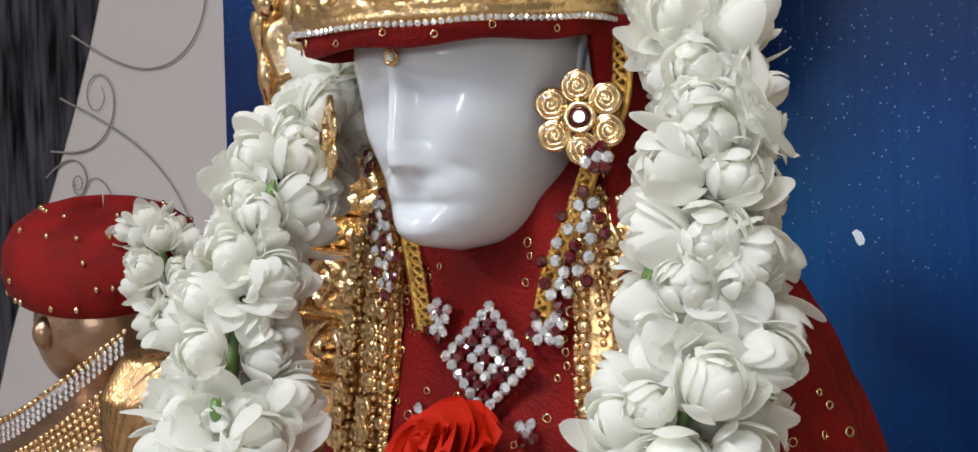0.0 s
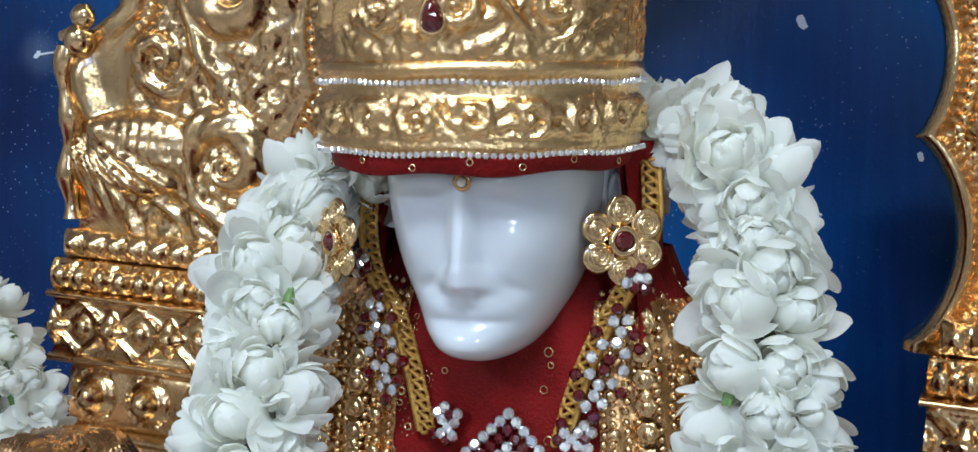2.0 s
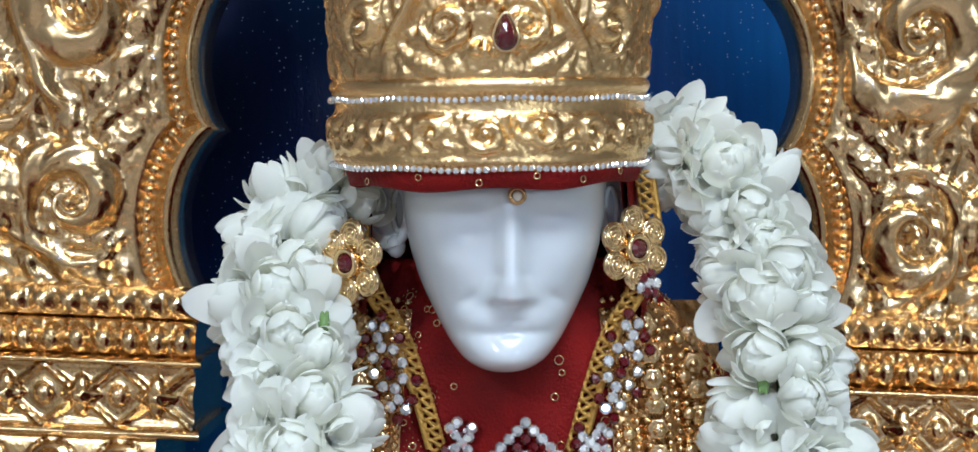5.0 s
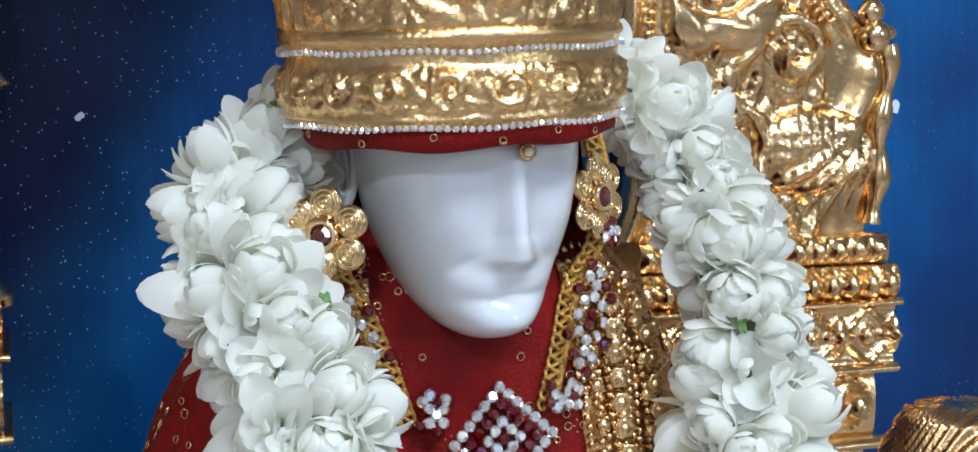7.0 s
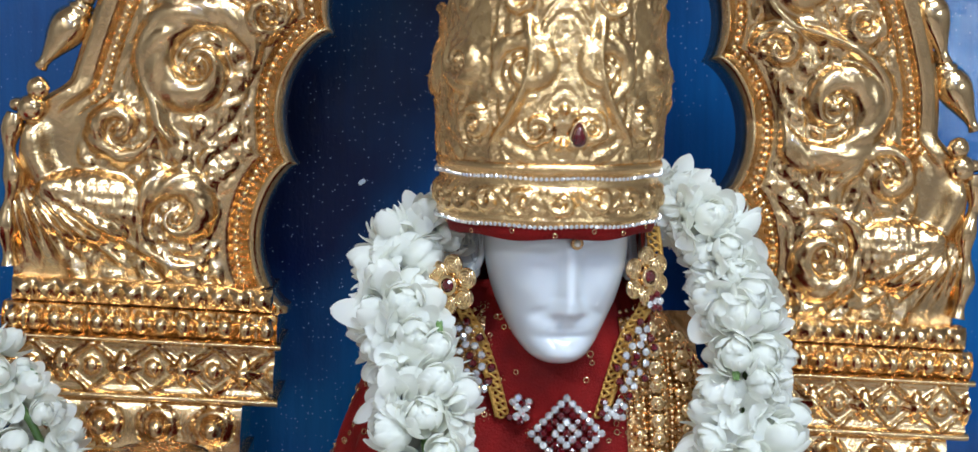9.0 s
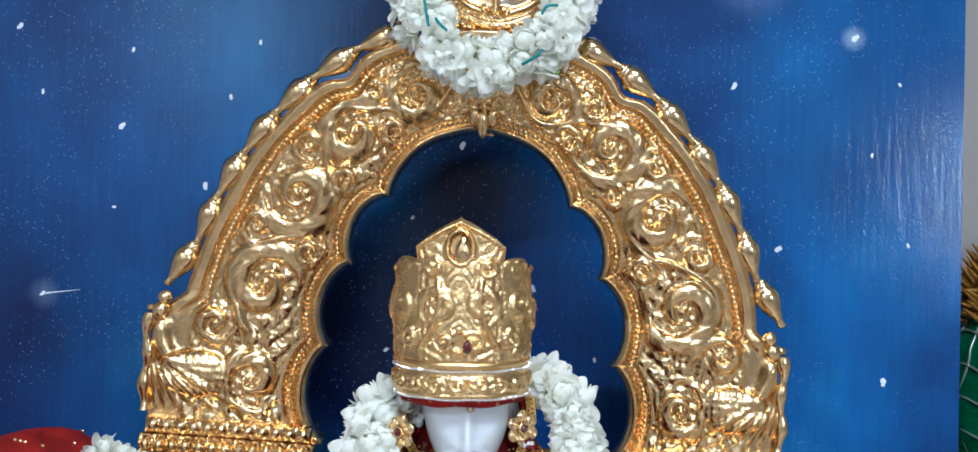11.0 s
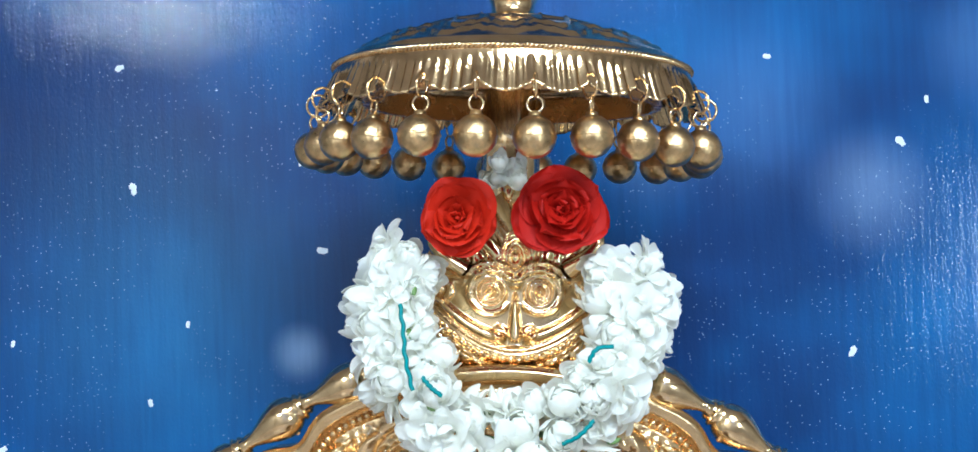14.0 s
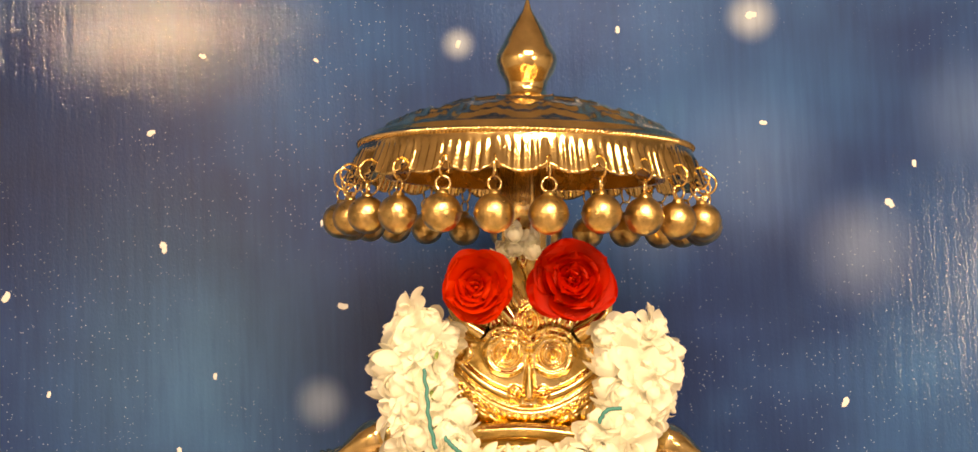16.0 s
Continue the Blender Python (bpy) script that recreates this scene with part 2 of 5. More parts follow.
def put(name, me, parent=None, m=None, label=""):
    ob = new(name, me)
    if parent is not None:
        ob.parent = parent
    if m is not None:
        ob.matrix_basis = m
    if label:
        ob["label"] = label
    return ob


def part(name, bm, material, parent, label="", m=None, smooth=True, sharp=40):
    me = bpy.data.meshes.new(name)
    bm.to_mesh(me)
    bm.free()
    me.materials.append(material)
    if smooth:
        me.polygons.foreach_set("use_smooth", [True] * len(me.polygons))
        me.set_sharp_from_angle(angle=radians(sharp))
    return put(name, me, parent, m, label)


def thing(name, label, category, m=None, group="", kind=""):
    ob = new(name)
    ob.empty_display_size = 0.02
    if m is not None:
        ob.matrix_basis = m
    return tagged(ob, label, category, group, kind)


def grid(P, wrap_u=False, wrap_v=False):
    n, k = P.shape[:2]
    faces = []
    for i in range(n if wrap_u else n - 1):
        a, b = i * k, ((i + 1) % n) * k
        for j in range(k if wrap_v else k - 1):
            j2 = (j + 1) % k
            faces.append((a + j, a + j2, b + j2, b + j))
    return P.reshape(-1, 3), faces


def join(*pieces):
    verts, faces, off = [], [], 0
    for v, f in pieces:
        v = np.asarray(v, float)
        verts.append(v)
        faces += [tuple(i + off for i in q) for q in f]
        off += len(v)
    return np.concatenate(verts), faces


def lathe(profile, n=32, ripple=0.0, waves=0):
    """A turned shape from (radius, height) pairs."""
    a = np.linspace(0, 2 * np.pi, n, endpoint=False)
    P = np.zeros((n, len(profile), 3))
    for j, (r, z) in enumerate(profile):
        rr = r * (1 + ripple * np.cos(waves * a))
        P[:, j] = np.stack([rr * np.cos(a), rr * np.sin(a), np.full(n, z)], 1)
    return grid(P, wrap_u=True)


def ball(c=(0, 0, 0), r=(1, 1, 1), n=10, k=6):
    r = (r, r, r) if isinstance(r, (int, float)) else r
    t = np.linspace(-np.pi / 2, np.pi / 2, k)
    v, f = lathe([(max(1e-4, np.cos(x)), np.sin(x)) for x in t], n)
    return v * np.array(r) + np.array(c), f


def tube(points, r, n=8, closed=False):
    pts = np.asarray(points, float)
    k = len(pts)
    tan = np.roll(pts, -1, 0) - np.roll(pts, 1, 0) if closed else np.gradient(pts, axis=0)
    tan /= np.linalg.norm(tan, axis=1)[:, None] + 1e-12
    ref = np.array([0.0, 1.0, 0.02])
    side = np.cross(tan, ref)
    side /= np.linalg.norm(side, axis=1)[:, None] + 1e-12
    up = np.cross(side, tan)
    rr = np.broadcast_to(np.asarray(r, float), (k,))
    a = np.linspace(0, 2 * np.pi, n, endpoint=False)
    P = pts[:, None] + rr[:, None, None] * (np.cos(a)[None, :, None] * side[:, None] + np.sin(a)[None, :, None] * up[:, None])
    return grid(P, wrap_u=closed, wrap_v=True)


def ring(R, r, n=16, k=6):
    a = np.linspace(0, 2 * np.pi, n, endpoint=False)
    return tube(np.stack([R * np.cos(a), np.zeros(n), R * np.sin(a)], 1), r, k, closed=True)


def moved(vf, at=(0, 0, 0), m=None):
    v, f = vf
    v = np.asarray(v, float)
    if m is not None:
        M = np.array(m)
        v = v @ M[:3, :3].T + M[:3, 3]
    return v + np.array(at), f


def box(x0, x1, y0, y1, z0, z1, bevel=0.0):
    bm = bmesh.new()
    bmesh.ops.create_cube(bm, size=1)
    for v in bm.verts:
        v.co = Vector(((x0 + x1) / 2 + v.co.x * (x1 - x0), (y0 + y1) / 2 + v.co.y * (y1 - y0), (z0 + z1) / 2 + v.co.z * (z1 - z0)))
    if bevel:
        bmesh.ops.bevel(bm, geom=bm.edges[:], offset=bevel, segments=2, affect="EDGES")
    return bm


def smooth_path(pts, n):
    """Evenly spaced points on a smooth line through a few."""
    p = np.asarray(pts, float)
    q = np.vstack([2 * p[0] - p[1], p, 2 * p[-1] - p[-2]])
    out = []
    for i in range(len(p) - 1):
        a, b, c, d = q[i:i + 4]
        for t in np.linspace(0, 1, 24, endpoint=False):
            out.append(0.5 * (2 * b + (c - a) * t + (2 * a - 5 * b + 4 * c - d) * t ** 2 + (3 * b - a - 3 * c + d) * t ** 3))
    out = np.array(out + [p[-1]])
    s = np.r_[0, np.cumsum(np.linalg.norm(np.diff(out, axis=0), axis=1))]
    w = np.linspace(0, s[-1], n)
    return np.stack([np.interp(w, s, out[:, i]) for i in range(3)], 1)


def sstep(a, b, x):
    t = np.clip((x - a) / (b - a), 0, 1)
    return t * t * (3 - 2 * t)


def bell(x, s):
    return np.exp(-(x / s) ** 2)


def volute(X, Z, cx, cz, R, spin, turn):
    """Height of one embossed scroll: a leaf stalk that coils once and a half round a boss, with fluted leaf lobes."""
    dx, dz = (X - cx) / R, (Z - cz) / R
    r = np.sqrt(dx * dx + dz * dz) + 1e-6
    phi = np.arctan2(dz, dx) * spin + turn
    s = phi / (2 * np.pi) - 0.62 * np.log(r + 0.02)
    fr = s - np.floor(s)
    arm = np.clip(1 - ((fr - 0.42) / 0.34) ** 2, 0, None) ** 0.5
    lobes = np.abs(np.sin(2.5 * phi + 4.0 * r)) ** 0.7
    edge = 0.92 + 0.14 * lobes
    dome = np.sqrt(np.clip(1.0 - (r / edge) ** 2, 0, None))
    vein = 0.5 + 0.5 * np.cos(7 * phi + 16 * r)
    gap = np.clip((np.abs(fr - 0.42) - 0.34) / 0.16, 0, 1)
    h = dome ** 0.5 * (0.22 + 0.78 * arm * sstep(0.10, 0.26, r)) + 0.85 * bell(r, 0.14)
    return h + gap * dome * (0.30 * vein + 0.12 * lobes) + 0.16 * arm * dome * vein * sstep(0.4, 0.65, r)


def foliage(X, Z, k=1.0, seed=0.0):
    """Small embossed leaf work between the scrolls."""
    wx = X + 0.006 * np.sin(95 * k * Z + seed) + 0.004 * np.sin(170 * k * X + 1.3 * seed)
    wz = Z + 0.006 * np.sin(88 * k * X + 2 * seed)
    a = np.abs(np.sin(150 * k * wx + 1.7 * np.sin(70 * k * wz)))
    b = np.abs(np.sin(120 * k * wz + 1.9 * np.sin(90 * k * wx + seed)))
    return (a * b) ** 0.7


# ---- the room ----
def plain_box(name, x0, x1, y0, y1, z0, z1, material, kind="structure", label="", category="", bevel=0.0):
    bm = box(x0, x1, y0, y1, z0, z1, bevel)
    me = bpy.data.meshes.new(name)
    bm.to_mesh(me)
    bm.free()
    me.materials.append(material)
    return tagged(new(name, me), label, category, kind=kind)


plain_box("floor", -2.4, 2.4, -3.2, 1.6, -0.1, 0.0, FLOOR_STONE)
plain_box("ceiling", -2.4, 2.4, -3.2, 1.6, 2.8, 2.9, WALL)
plain_box("wall_north", -2.4, 2.4, 1.46, 1.6, 0.0, 2.8, WALL)
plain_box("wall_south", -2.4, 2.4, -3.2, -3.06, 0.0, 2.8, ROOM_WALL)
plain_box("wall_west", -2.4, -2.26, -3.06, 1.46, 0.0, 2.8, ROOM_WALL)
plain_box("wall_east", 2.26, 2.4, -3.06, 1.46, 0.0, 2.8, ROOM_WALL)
plain_box("wall_pier", -2.26, -0.69, 1.06, 1.46, 0.0, 2.8, WALL)
plain_box("altar_platform", -1.6, 1.6, 0.42, 1.06, 0.0, 0.95, ALTAR_STONE, "structure")
plain_box("altar_ledge", -0.64, 1.6, 1.061, 1.459, 0.0, 0.95, ALTAR_STONE, "structure")

# the tree printed on the white wall
mural = thing("tree_mural", "white wall print of a black tree trunk with thin curling grey twigs", "wall print", kind="structure")
trunk_pts = np.array([(-1.165 + 0.38 * (min(z, 1.6) - 1.23), 1.058, z) for z in np.linspace(0.98, 2.3, 24)])
zz = trunk_pts[:, 2]
half = 0.095 + 0.02 * np.sin(5 * zz) + 0.02 * (zz - 1.2)
P = np.zeros((24, 7, 3))
for j, w in enumerate(np.linspace(-1, 1, 7)):
    P[:, j] = trunk_pts + np.stack([w * half + 0.012 * np.sin(9 * zz + 2 * w), np.full(24, -0.0015 * (1 - w * w)), 0 * zz], 1)
put("trunk", mesh_of("trunk", *grid(P), PRINT_DARK), mural, label="black bark streaked with grey")
rt = random.Random(4)
for i, (z, length, curl) in enumerate([(1.16, 0.22, 3.6), (1.2, 0.30, -2.2), (1.27, 0.2, 4.5), (1.33, 0.33, -1.6), (1.40, 0.27, 2.4), (1.5, 0.3, 3.2), (1.24, 0.13, -6.0), (1.44, 0.36, -1.2), (1.62, 0.3, -2.0)]):
    p, a, pts = np.array([-1.08 + 0.38 * (z - 1.23), 1.057, z]), rt.uniform(-0.5, 0.6), []
    for k in range(40):
        pts.append(p.copy())
        a += curl * (k / 40) ** 1.5 * 0.13
        p = p + length / 26 * np.array([math.cos(a), 0, math.sin(a)])
        p[0] = min(p[0], -0.70)
    put("twig", mesh_of("twig", *tube(pts, np.linspace(0.004, 0.0014, 40) * 0.34, 6), PRINT_GREY), mural)

# ---- the painted board ----
BX, BZ = 0.0, 1.6
board = thing("sky_board", "glossy blue board painted as a starry night sky", "painted board", pose(0, 0, 0))
bm = box(-0.678 - BX, 0.588 - BX, 0, 0.03, 0.95 - BZ, 2.42 - BZ, 0.002)
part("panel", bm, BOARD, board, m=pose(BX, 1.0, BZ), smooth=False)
STAR_PAINT = mat("star_paint", (0.72, 0.78, 0.85), 0.4, 0.0, 0.1, 300)
STARS = [(-0.492, 1.759), (-0.338, 1.802), (-0.566, 1.610), (-0.327, 1.607), (-0.357, 1.495), (-0.464, 1.568), (-0.597, 1.692), (-0.095, 1.460), (-0.034, 1.552), (0.452, 1.694),
         (0.508, 1.637), (0.361, 1.430), (0.521, 1.438), (0.493, 1.268), (0.475, 1.549), (0.136, 1.287), (-0.167, 1.739), (-0.347, 1.912), (-0.184, 1.819), (-0.452, 1.665),
         (-0.291, 1.677), (-0.337, 1.799), (0.303, 1.632), (0.239, 1.898), (0.378, 1.854), (0.353, 1.817), (-0.472, 1.466), (-0.125, 1.294), (0.057, 1.375), (-0.295, 1.985),
         (-0.185, 1.976), (0.105, 1.993), (-0.048, 1.986), (0.232, 2.001), (-0.56, 1.355), (0.076, 1.221), (-0.042, 1.191)]
rs = random.Random(11)
streak_p = np.linspace((-0.556, 0.9994, 1.3555), (-0.512, 0.9994, 1.361), 12)
put("comet_tail", mesh_of("comet_tail", *tube(streak_p, np.linspace(0.0012, 0.0002, 12), 5), STAR_PAINT), board)
dabs = []
for k in range(4):
    n, pts = 9, []
    for j in range(n):
        a = 2 * math.pi * j / n
        rr = (1 + 0.35 * math.sin(2 * a + k) + rs.uniform(-0.25, 0.25))
        pts.append((rr * math.cos(a), 0, rr * math.sin(a) * 1.15))
    verts = [(0, -0.35, 0)] + pts
    dabs.append(mesh_of("star", verts, [(0, (j + 1) % n + 1, j + 1) for j in range(n)], STAR_PAINT))
for i, (x, z) in enumerate(STARS):
    s = rs.uniform(0.0022, 0.0042)
    put("star", dabs[i % 4], board, pose(x, 0.9992, z, 0, rs.uniform(0, 360), 0) @ Matrix.Diagonal((s, 0.0015, s, 1)))

# ---- the gold arch ----
LEAN = pose(0, 0, 1.55, 0, 2.7, 0) @ pose(0, 0, -1.55)
arch = thing("gold_arch", "tall embossed gold prayer arch with scrollwork, bead borders and outer buds", "ornate arch", LEAN)
AY, Z0 = 0.752, 1.25
CUSPS = [-8.0, 12.1, 31.7, 51.6, 90.0]


def arch_edges(th):
    """Inner and outer edge of the arch's band at the angle th in degrees."""
    c, s = np.cos(np.radians(th)), np.sin(np.radians(th))
    lobe = np.zeros_like(th)
    for a, b in zip(CUSPS[:-1], CUSPS[1:]):
        u = np.clip((th - a) / (b - a), 0, 1)
        lobe = np.where((th >= a) & (th <= b), np.sin(np.pi * u) ** 0.65, lobe)
    k = 1 - 0.115 * (1 - lobe) * (1 - 0.75 * sstep(70, 90, th))
    inner = np.stack([0.173 * c * k, Z0 + 0.299 * s * (1 - 0.05 * (1 - lobe) * (1 - sstep(60, 90, th)))], -1)
    swell = 0.022 * (1 - sstep(12, 15.5, th))
    notch = 0.012 * bell(th - 61, 3)
    outer = np.stack([(0.318 + swell - notch) * c, Z0 + (0.410 - notch) * s], -1)
    return inner, outer


def arch_side(sign):
    n, k = 330, 104
    th = np.linspace(-9, 90.0, n)
    u = np.linspace(0, 1, k)
    inner, outer = arch_edges(th)
    XZ = inner[:, None] * (1 - u)[None, :, None] + outer[:, None] * u[None, :, None]
    X, Z = XZ[..., 0], XZ[..., 1]
    U = np.broadcast_to(u[None], X.shape)
    T = np.broadcast_to(th[:, None], X.shape)
    field = sstep(0.15, 0.20, U) * (1 - sstep(0.76, 0.81, U))
    h = (0.36 * foliage(X, Z, 1.0, 0.6) + 0.20 * foliage(X, Z, 2.3, 1.6)) * field
    vine = 0.48 + 0.24 * np.sin((T - 12) * np.pi / 17.5)
    h = np.maximum(h, 0.75 * bell(U - vine, 0.055) * field * sstep(9, 13, T))
    for i, (t, f, R, spin, turn) in enumerate([(3, 0.34, 0.036, 1, 2.4), (20.5, 0.44, 0.047, -1, 0.6), (38, 0.50, 0.047, -1, 3.9), (55.5, 0.50, 0.044, -1, 1.2), (72.5, 0.46, 0.034, -1, 2.6), (12, 0.66, 0.024, 1, 1), (29.5, 0.26, 0.020, 1, 0), (47, 0.26, 0.020, 1, 1), (47, 0.68, 0.020, 1, 2), (29.5, 0.68, 0.022, 1, 2), (64, 0.26, 0.020, 1, 1), (64, 0.66, 0.018, 1, 3)]):
        ii, oo = arch_edges(np.array([float(t)]))
        c = ii[0] * (1 - f) + oo[0] * f
        h = np.maximum(h, volute(X, Z, c[0], c[1], R, spin * sign, turn) * field)
    # the bird at the foot: breast, neck and fanned tail
    bx, bz = 0.288, 1.272
    body = np.sqrt(np.clip(1 - ((X - bx) / 0.040) ** 2 - ((Z - bz) / 0.026) ** 2, 0, None))
    neck = bell(X - (0.320 + 0.010 * np.sin((Z - 1.29) * 60)), 0.012) * sstep(1.27, 1.29, Z) * (1 - sstep(1.33, 1.345, Z))
    fan = (0.5 + 0.5 * np.sin(38 * np.arctan2(Z - 1.30, X - 0.345))) * bell(Z - 1.243 - 0.25 * (X - 0.25), 0.016) * sstep(0.2, 0.22, X)
    low = 1 - sstep(9, 13, T)
    h = np.where(low > 0, np.maximum(h * (1 - 0.25 * low * (X > 0.255)), low * (1.15 * body + 0.12 * body * np.abs(np.sin(420 * X) * np.sin(420 * Z)) + 0.8 * neck + 0.6 * fan)), h)
    # raised lips along both edges and a channel for the beads
    lip_in = bell(U - 0.035, 0.035)
    lip_out = sstep(0.87, 0.91, U) * (1 - 0.6 * sstep(0.96, 1.0, U)) * sstep(11, 14, T)
    h = h * 0.0150 + 0.008 * lip_in + 0.006 * lip_out + 0.003 * bell(U - 0.15, 0.02) + 0.003 * bell(U - 0.805, 0.02) * sstep(10, 14, T)
    h = h + 0.004 * np.sin(np.pi * U)
    X = X - (0.010 if sign > 0 else -0.003) * U * (1 - sstep(8, 22, T))
    P = np.stack([X * sign, AY - h, Z], -1)
    back = P[:, [0]].copy(), P[:, [-1]].copy()
    for e in back:
        e[..., 1] = AY + 0.026
    P = np.concatenate([back[0], P, back[1]], 1)
    v, f = grid(P, wrap_v=True)
    if sign > 0:
        f = [q[::-1] for q in f]
    return v, f


def bead_row(sign, f, t0, t1, gap, r):
    """A row of round beads along the arch at the fraction f of its band."""
    th = np.linspace(t0, t1, 800)
    a, b = arch_edges(th)
    p = a * (1 - f) + b * f
    s = np.r_[0, np.cumsum(np.linalg.norm(np.diff(p, axis=0), axis=1))]
    w = np.arange(0, s[-1], gap)
    one = ball(r=r, n=6, k=5)
    return join(*[moved(one, (sign * np.interp(x, s, p[:, 0]), AY - 0.006, np.interp(x, s, p[:, 1]))) for x in w])


for sign in (-1, 1):
    put("embossed_band", mesh_of("embossed_band", *arch_side(sign), GOLD), arch)
    tagged(put("inner_bead_border", mesh_of("inner_bead_border", *bead_row(sign, 0.105, -8, 88, 0.0056, 0.0026), GOLD_SMOOTH), arch), kind="stuff")
    tagged(put("outer_bead_border", mesh_of("outer_bead_border", *bead_row(sign, 0.845, 14, 84, 0.0056, 0.0026), GOLD_SMOOTH), arch), kind="stuff")

# buds on the outer edge, each on its own stalk
bud_prof = [(0.002, -0.0340), (0.0050, -0.0325), (0.0038, -0.0285), (0.0044, -0.024), (0.0076, -0.016), (0.0112, -0.008), (0.0134, 0.0), (0.0132, 0.006), (0.0112, 0.0115), (0.0084, 0.0145), (0.0098, 0.0158), (0.0092, 0.0178), (0.0068, 0.0192), (0.0080, 0.0206), (0.0072, 0.0222), (0.0050, 0.0238), (0.0046, 0.0285), (0.0025, 0.0330)]
bud_me = mesh_of("bud", *lathe(bud_prof, 18, 0.05, 6), GOLD_SMOOTH)
knot_me = mesh_of("stalk", *tube([(0, 0, 0), (0.006, 0, 0.001), (0.014, 0.004, 0)], 0.0022, 6), GOLD_SMOOTH)
for sign in (-1, 1):
    th = np.linspace(17, 73, 400)
    c, s = np.cos(np.radians(th)), np.sin(np.radians(th))
    pts = np.stack([(0.325 + 0.012 * (1 - sstep(17, 24, th))) * c, Z0 + 0.420 * s], -1)
    d = np.r_[0, np.cumsum(np.linalg.norm(np.diff(pts, axis=0), axis=1))]
    for w in np.linspace(0.02, d[-1] - 0.02, 7):
        x, z = np.interp(w, d, pts[:, 0]), np.interp(w, d, pts[:, 1])
        x2, z2 = np.interp(w + 0.004, d, pts[:, 0]), np.interp(w + 0.004, d, pts[:, 1])
        tilt = math.degrees(math.atan2(sign * (x2 - x), z2 - z))
        bud = put("bud", bud_me, arch, pose(sign * x, AY + 0.006, z, 0, tilt, 0))
        put("stalk", knot_me, bud, pose(0, 0, 0.004, 0, 0, 180 if sign > 0 else 0))

# the stepped blocks under each leg
def foot_block(sign):
    def moulding(x0, x1, z0, z1, bulge, relief=None, nx=150, nz=26):
        x, z = np.linspace(x0, x1, nx), np.linspace(z0, z1, nz)
        X, Z = np.meshgrid(x, z, indexing="ij")
        u, w = (X - x0) / (x1 - x0), (Z - z0) / (z1 - z0)
        h = bulge * np.sin(np.pi * w) ** 0.5
        if relief is not None:
            h = h + relief(u, w, X, Z)
        Xs = 0.170 + (X - 0.155) * 0.905 if sign > 0 else 0.162 + (X - 0.155) * 0.98
        Pm = np.stack([Xs * sign, AY - 0.018 - h, Z], -1)
        ends = Pm[:, [0]].copy(), Pm[:, [-1]].copy()
        for e in ends:
            e[..., 1] = AY + 0.05
        Pm = np.concatenate([ends[0], Pm, ends[1]], 1)
        first, last = Pm[[0]].copy(), Pm[[-1]].copy()
        first[..., 1] = last[..., 1] = AY + 0.05
        v, f = grid(np.concatenate([first, Pm, last], 0))
        return v, ([q[::-1] for q in f] if sign > 0 else f)

    def petals(u, w, X, Z):
        return 0.005 * np.abs(np.sin(np.pi * 12 * u)) * np.sin(np.pi * w)

    def bosses(u, w, X, Z):
        c = (u * 13) % 1 - 0.5
        return 0.008 * np.sqrt(np.clip(1 - (c / 0.42) ** 2 - ((w - 0.45) / 0.42) ** 2, 0, None)) + 0.003 * bell(np.abs(c) - 0.5, 0.06)

    def lattice(u, w, X, Z):
        c = (u * 4.5) % 1 - 0.5
        d = np.abs(np.abs(c) * 2 - np.abs(w - 0.5) * 2)
        r = np.hypot(c * 2.0, (w - 0.5) * 1.6)
        a = np.arctan2(w - 0.5, c)
        rose = np.sqrt(np.clip(1 - (r / (0.42 + 0.14 * np.cos(4 * a))) ** 2, 0, None))
        c2 = np.abs(c) - 0.5
        rose2 = np.sqrt(np.clip(1 - (np.hypot(c2 * 2.2, (w - 0.5) * 1.6) / 0.3) ** 2, 0, None))
        return 0.0035 * bell(d, 0.13) + 0.006 * rose + 0.005 * rose2 + 0.003 * (bell(w, 0.08) + bell(w - 1, 0.08))

    def cove(u, w, X, Z):
        c = (u * 4) % 1 - 0.5
        eye = np.sqrt(np.clip(1 - (c / 0.40) ** 2 - ((w - 0.55) / 0.40) ** 2, 0, None))
        core = np.sqrt(np.clip(1 - (c / 0.22) ** 2 - ((w - 0.55) / 0.24) ** 2, 0, None))
        return 0.007 * eye - 0.008 * (eye > 0) * (1 - core) * 0.4 + 0.008 * core

    return [("top_moulding", moulding(0.155, 0.334, 1.2065, 1.2235, 0.004, petals)), ("boss_moulding", moulding(0.150, 0.339, 1.186, 1.206, 0.006, bosses)),
            ("upper_lip", moulding(0.147, 0.343, 1.1805, 1.1865, 0.008)), ("lattice_panel", moulding(0.151, 0.340, 1.1475, 1.181, 0.002, lattice)),
            ("lower_lip", moulding(0.147, 0.341, 1.141, 1.148, 0.008)), ("cove_moulding", moulding(0.172, 0.326, 1.104, 1.1415, 0.004, cove)),
            ("foot_lip", moulding(0.168, 0.330, 1.096, 1.1045, 0.009)), ("post", moulding(0.178, 0.32, 0.95, 1.0965, 0.002))]


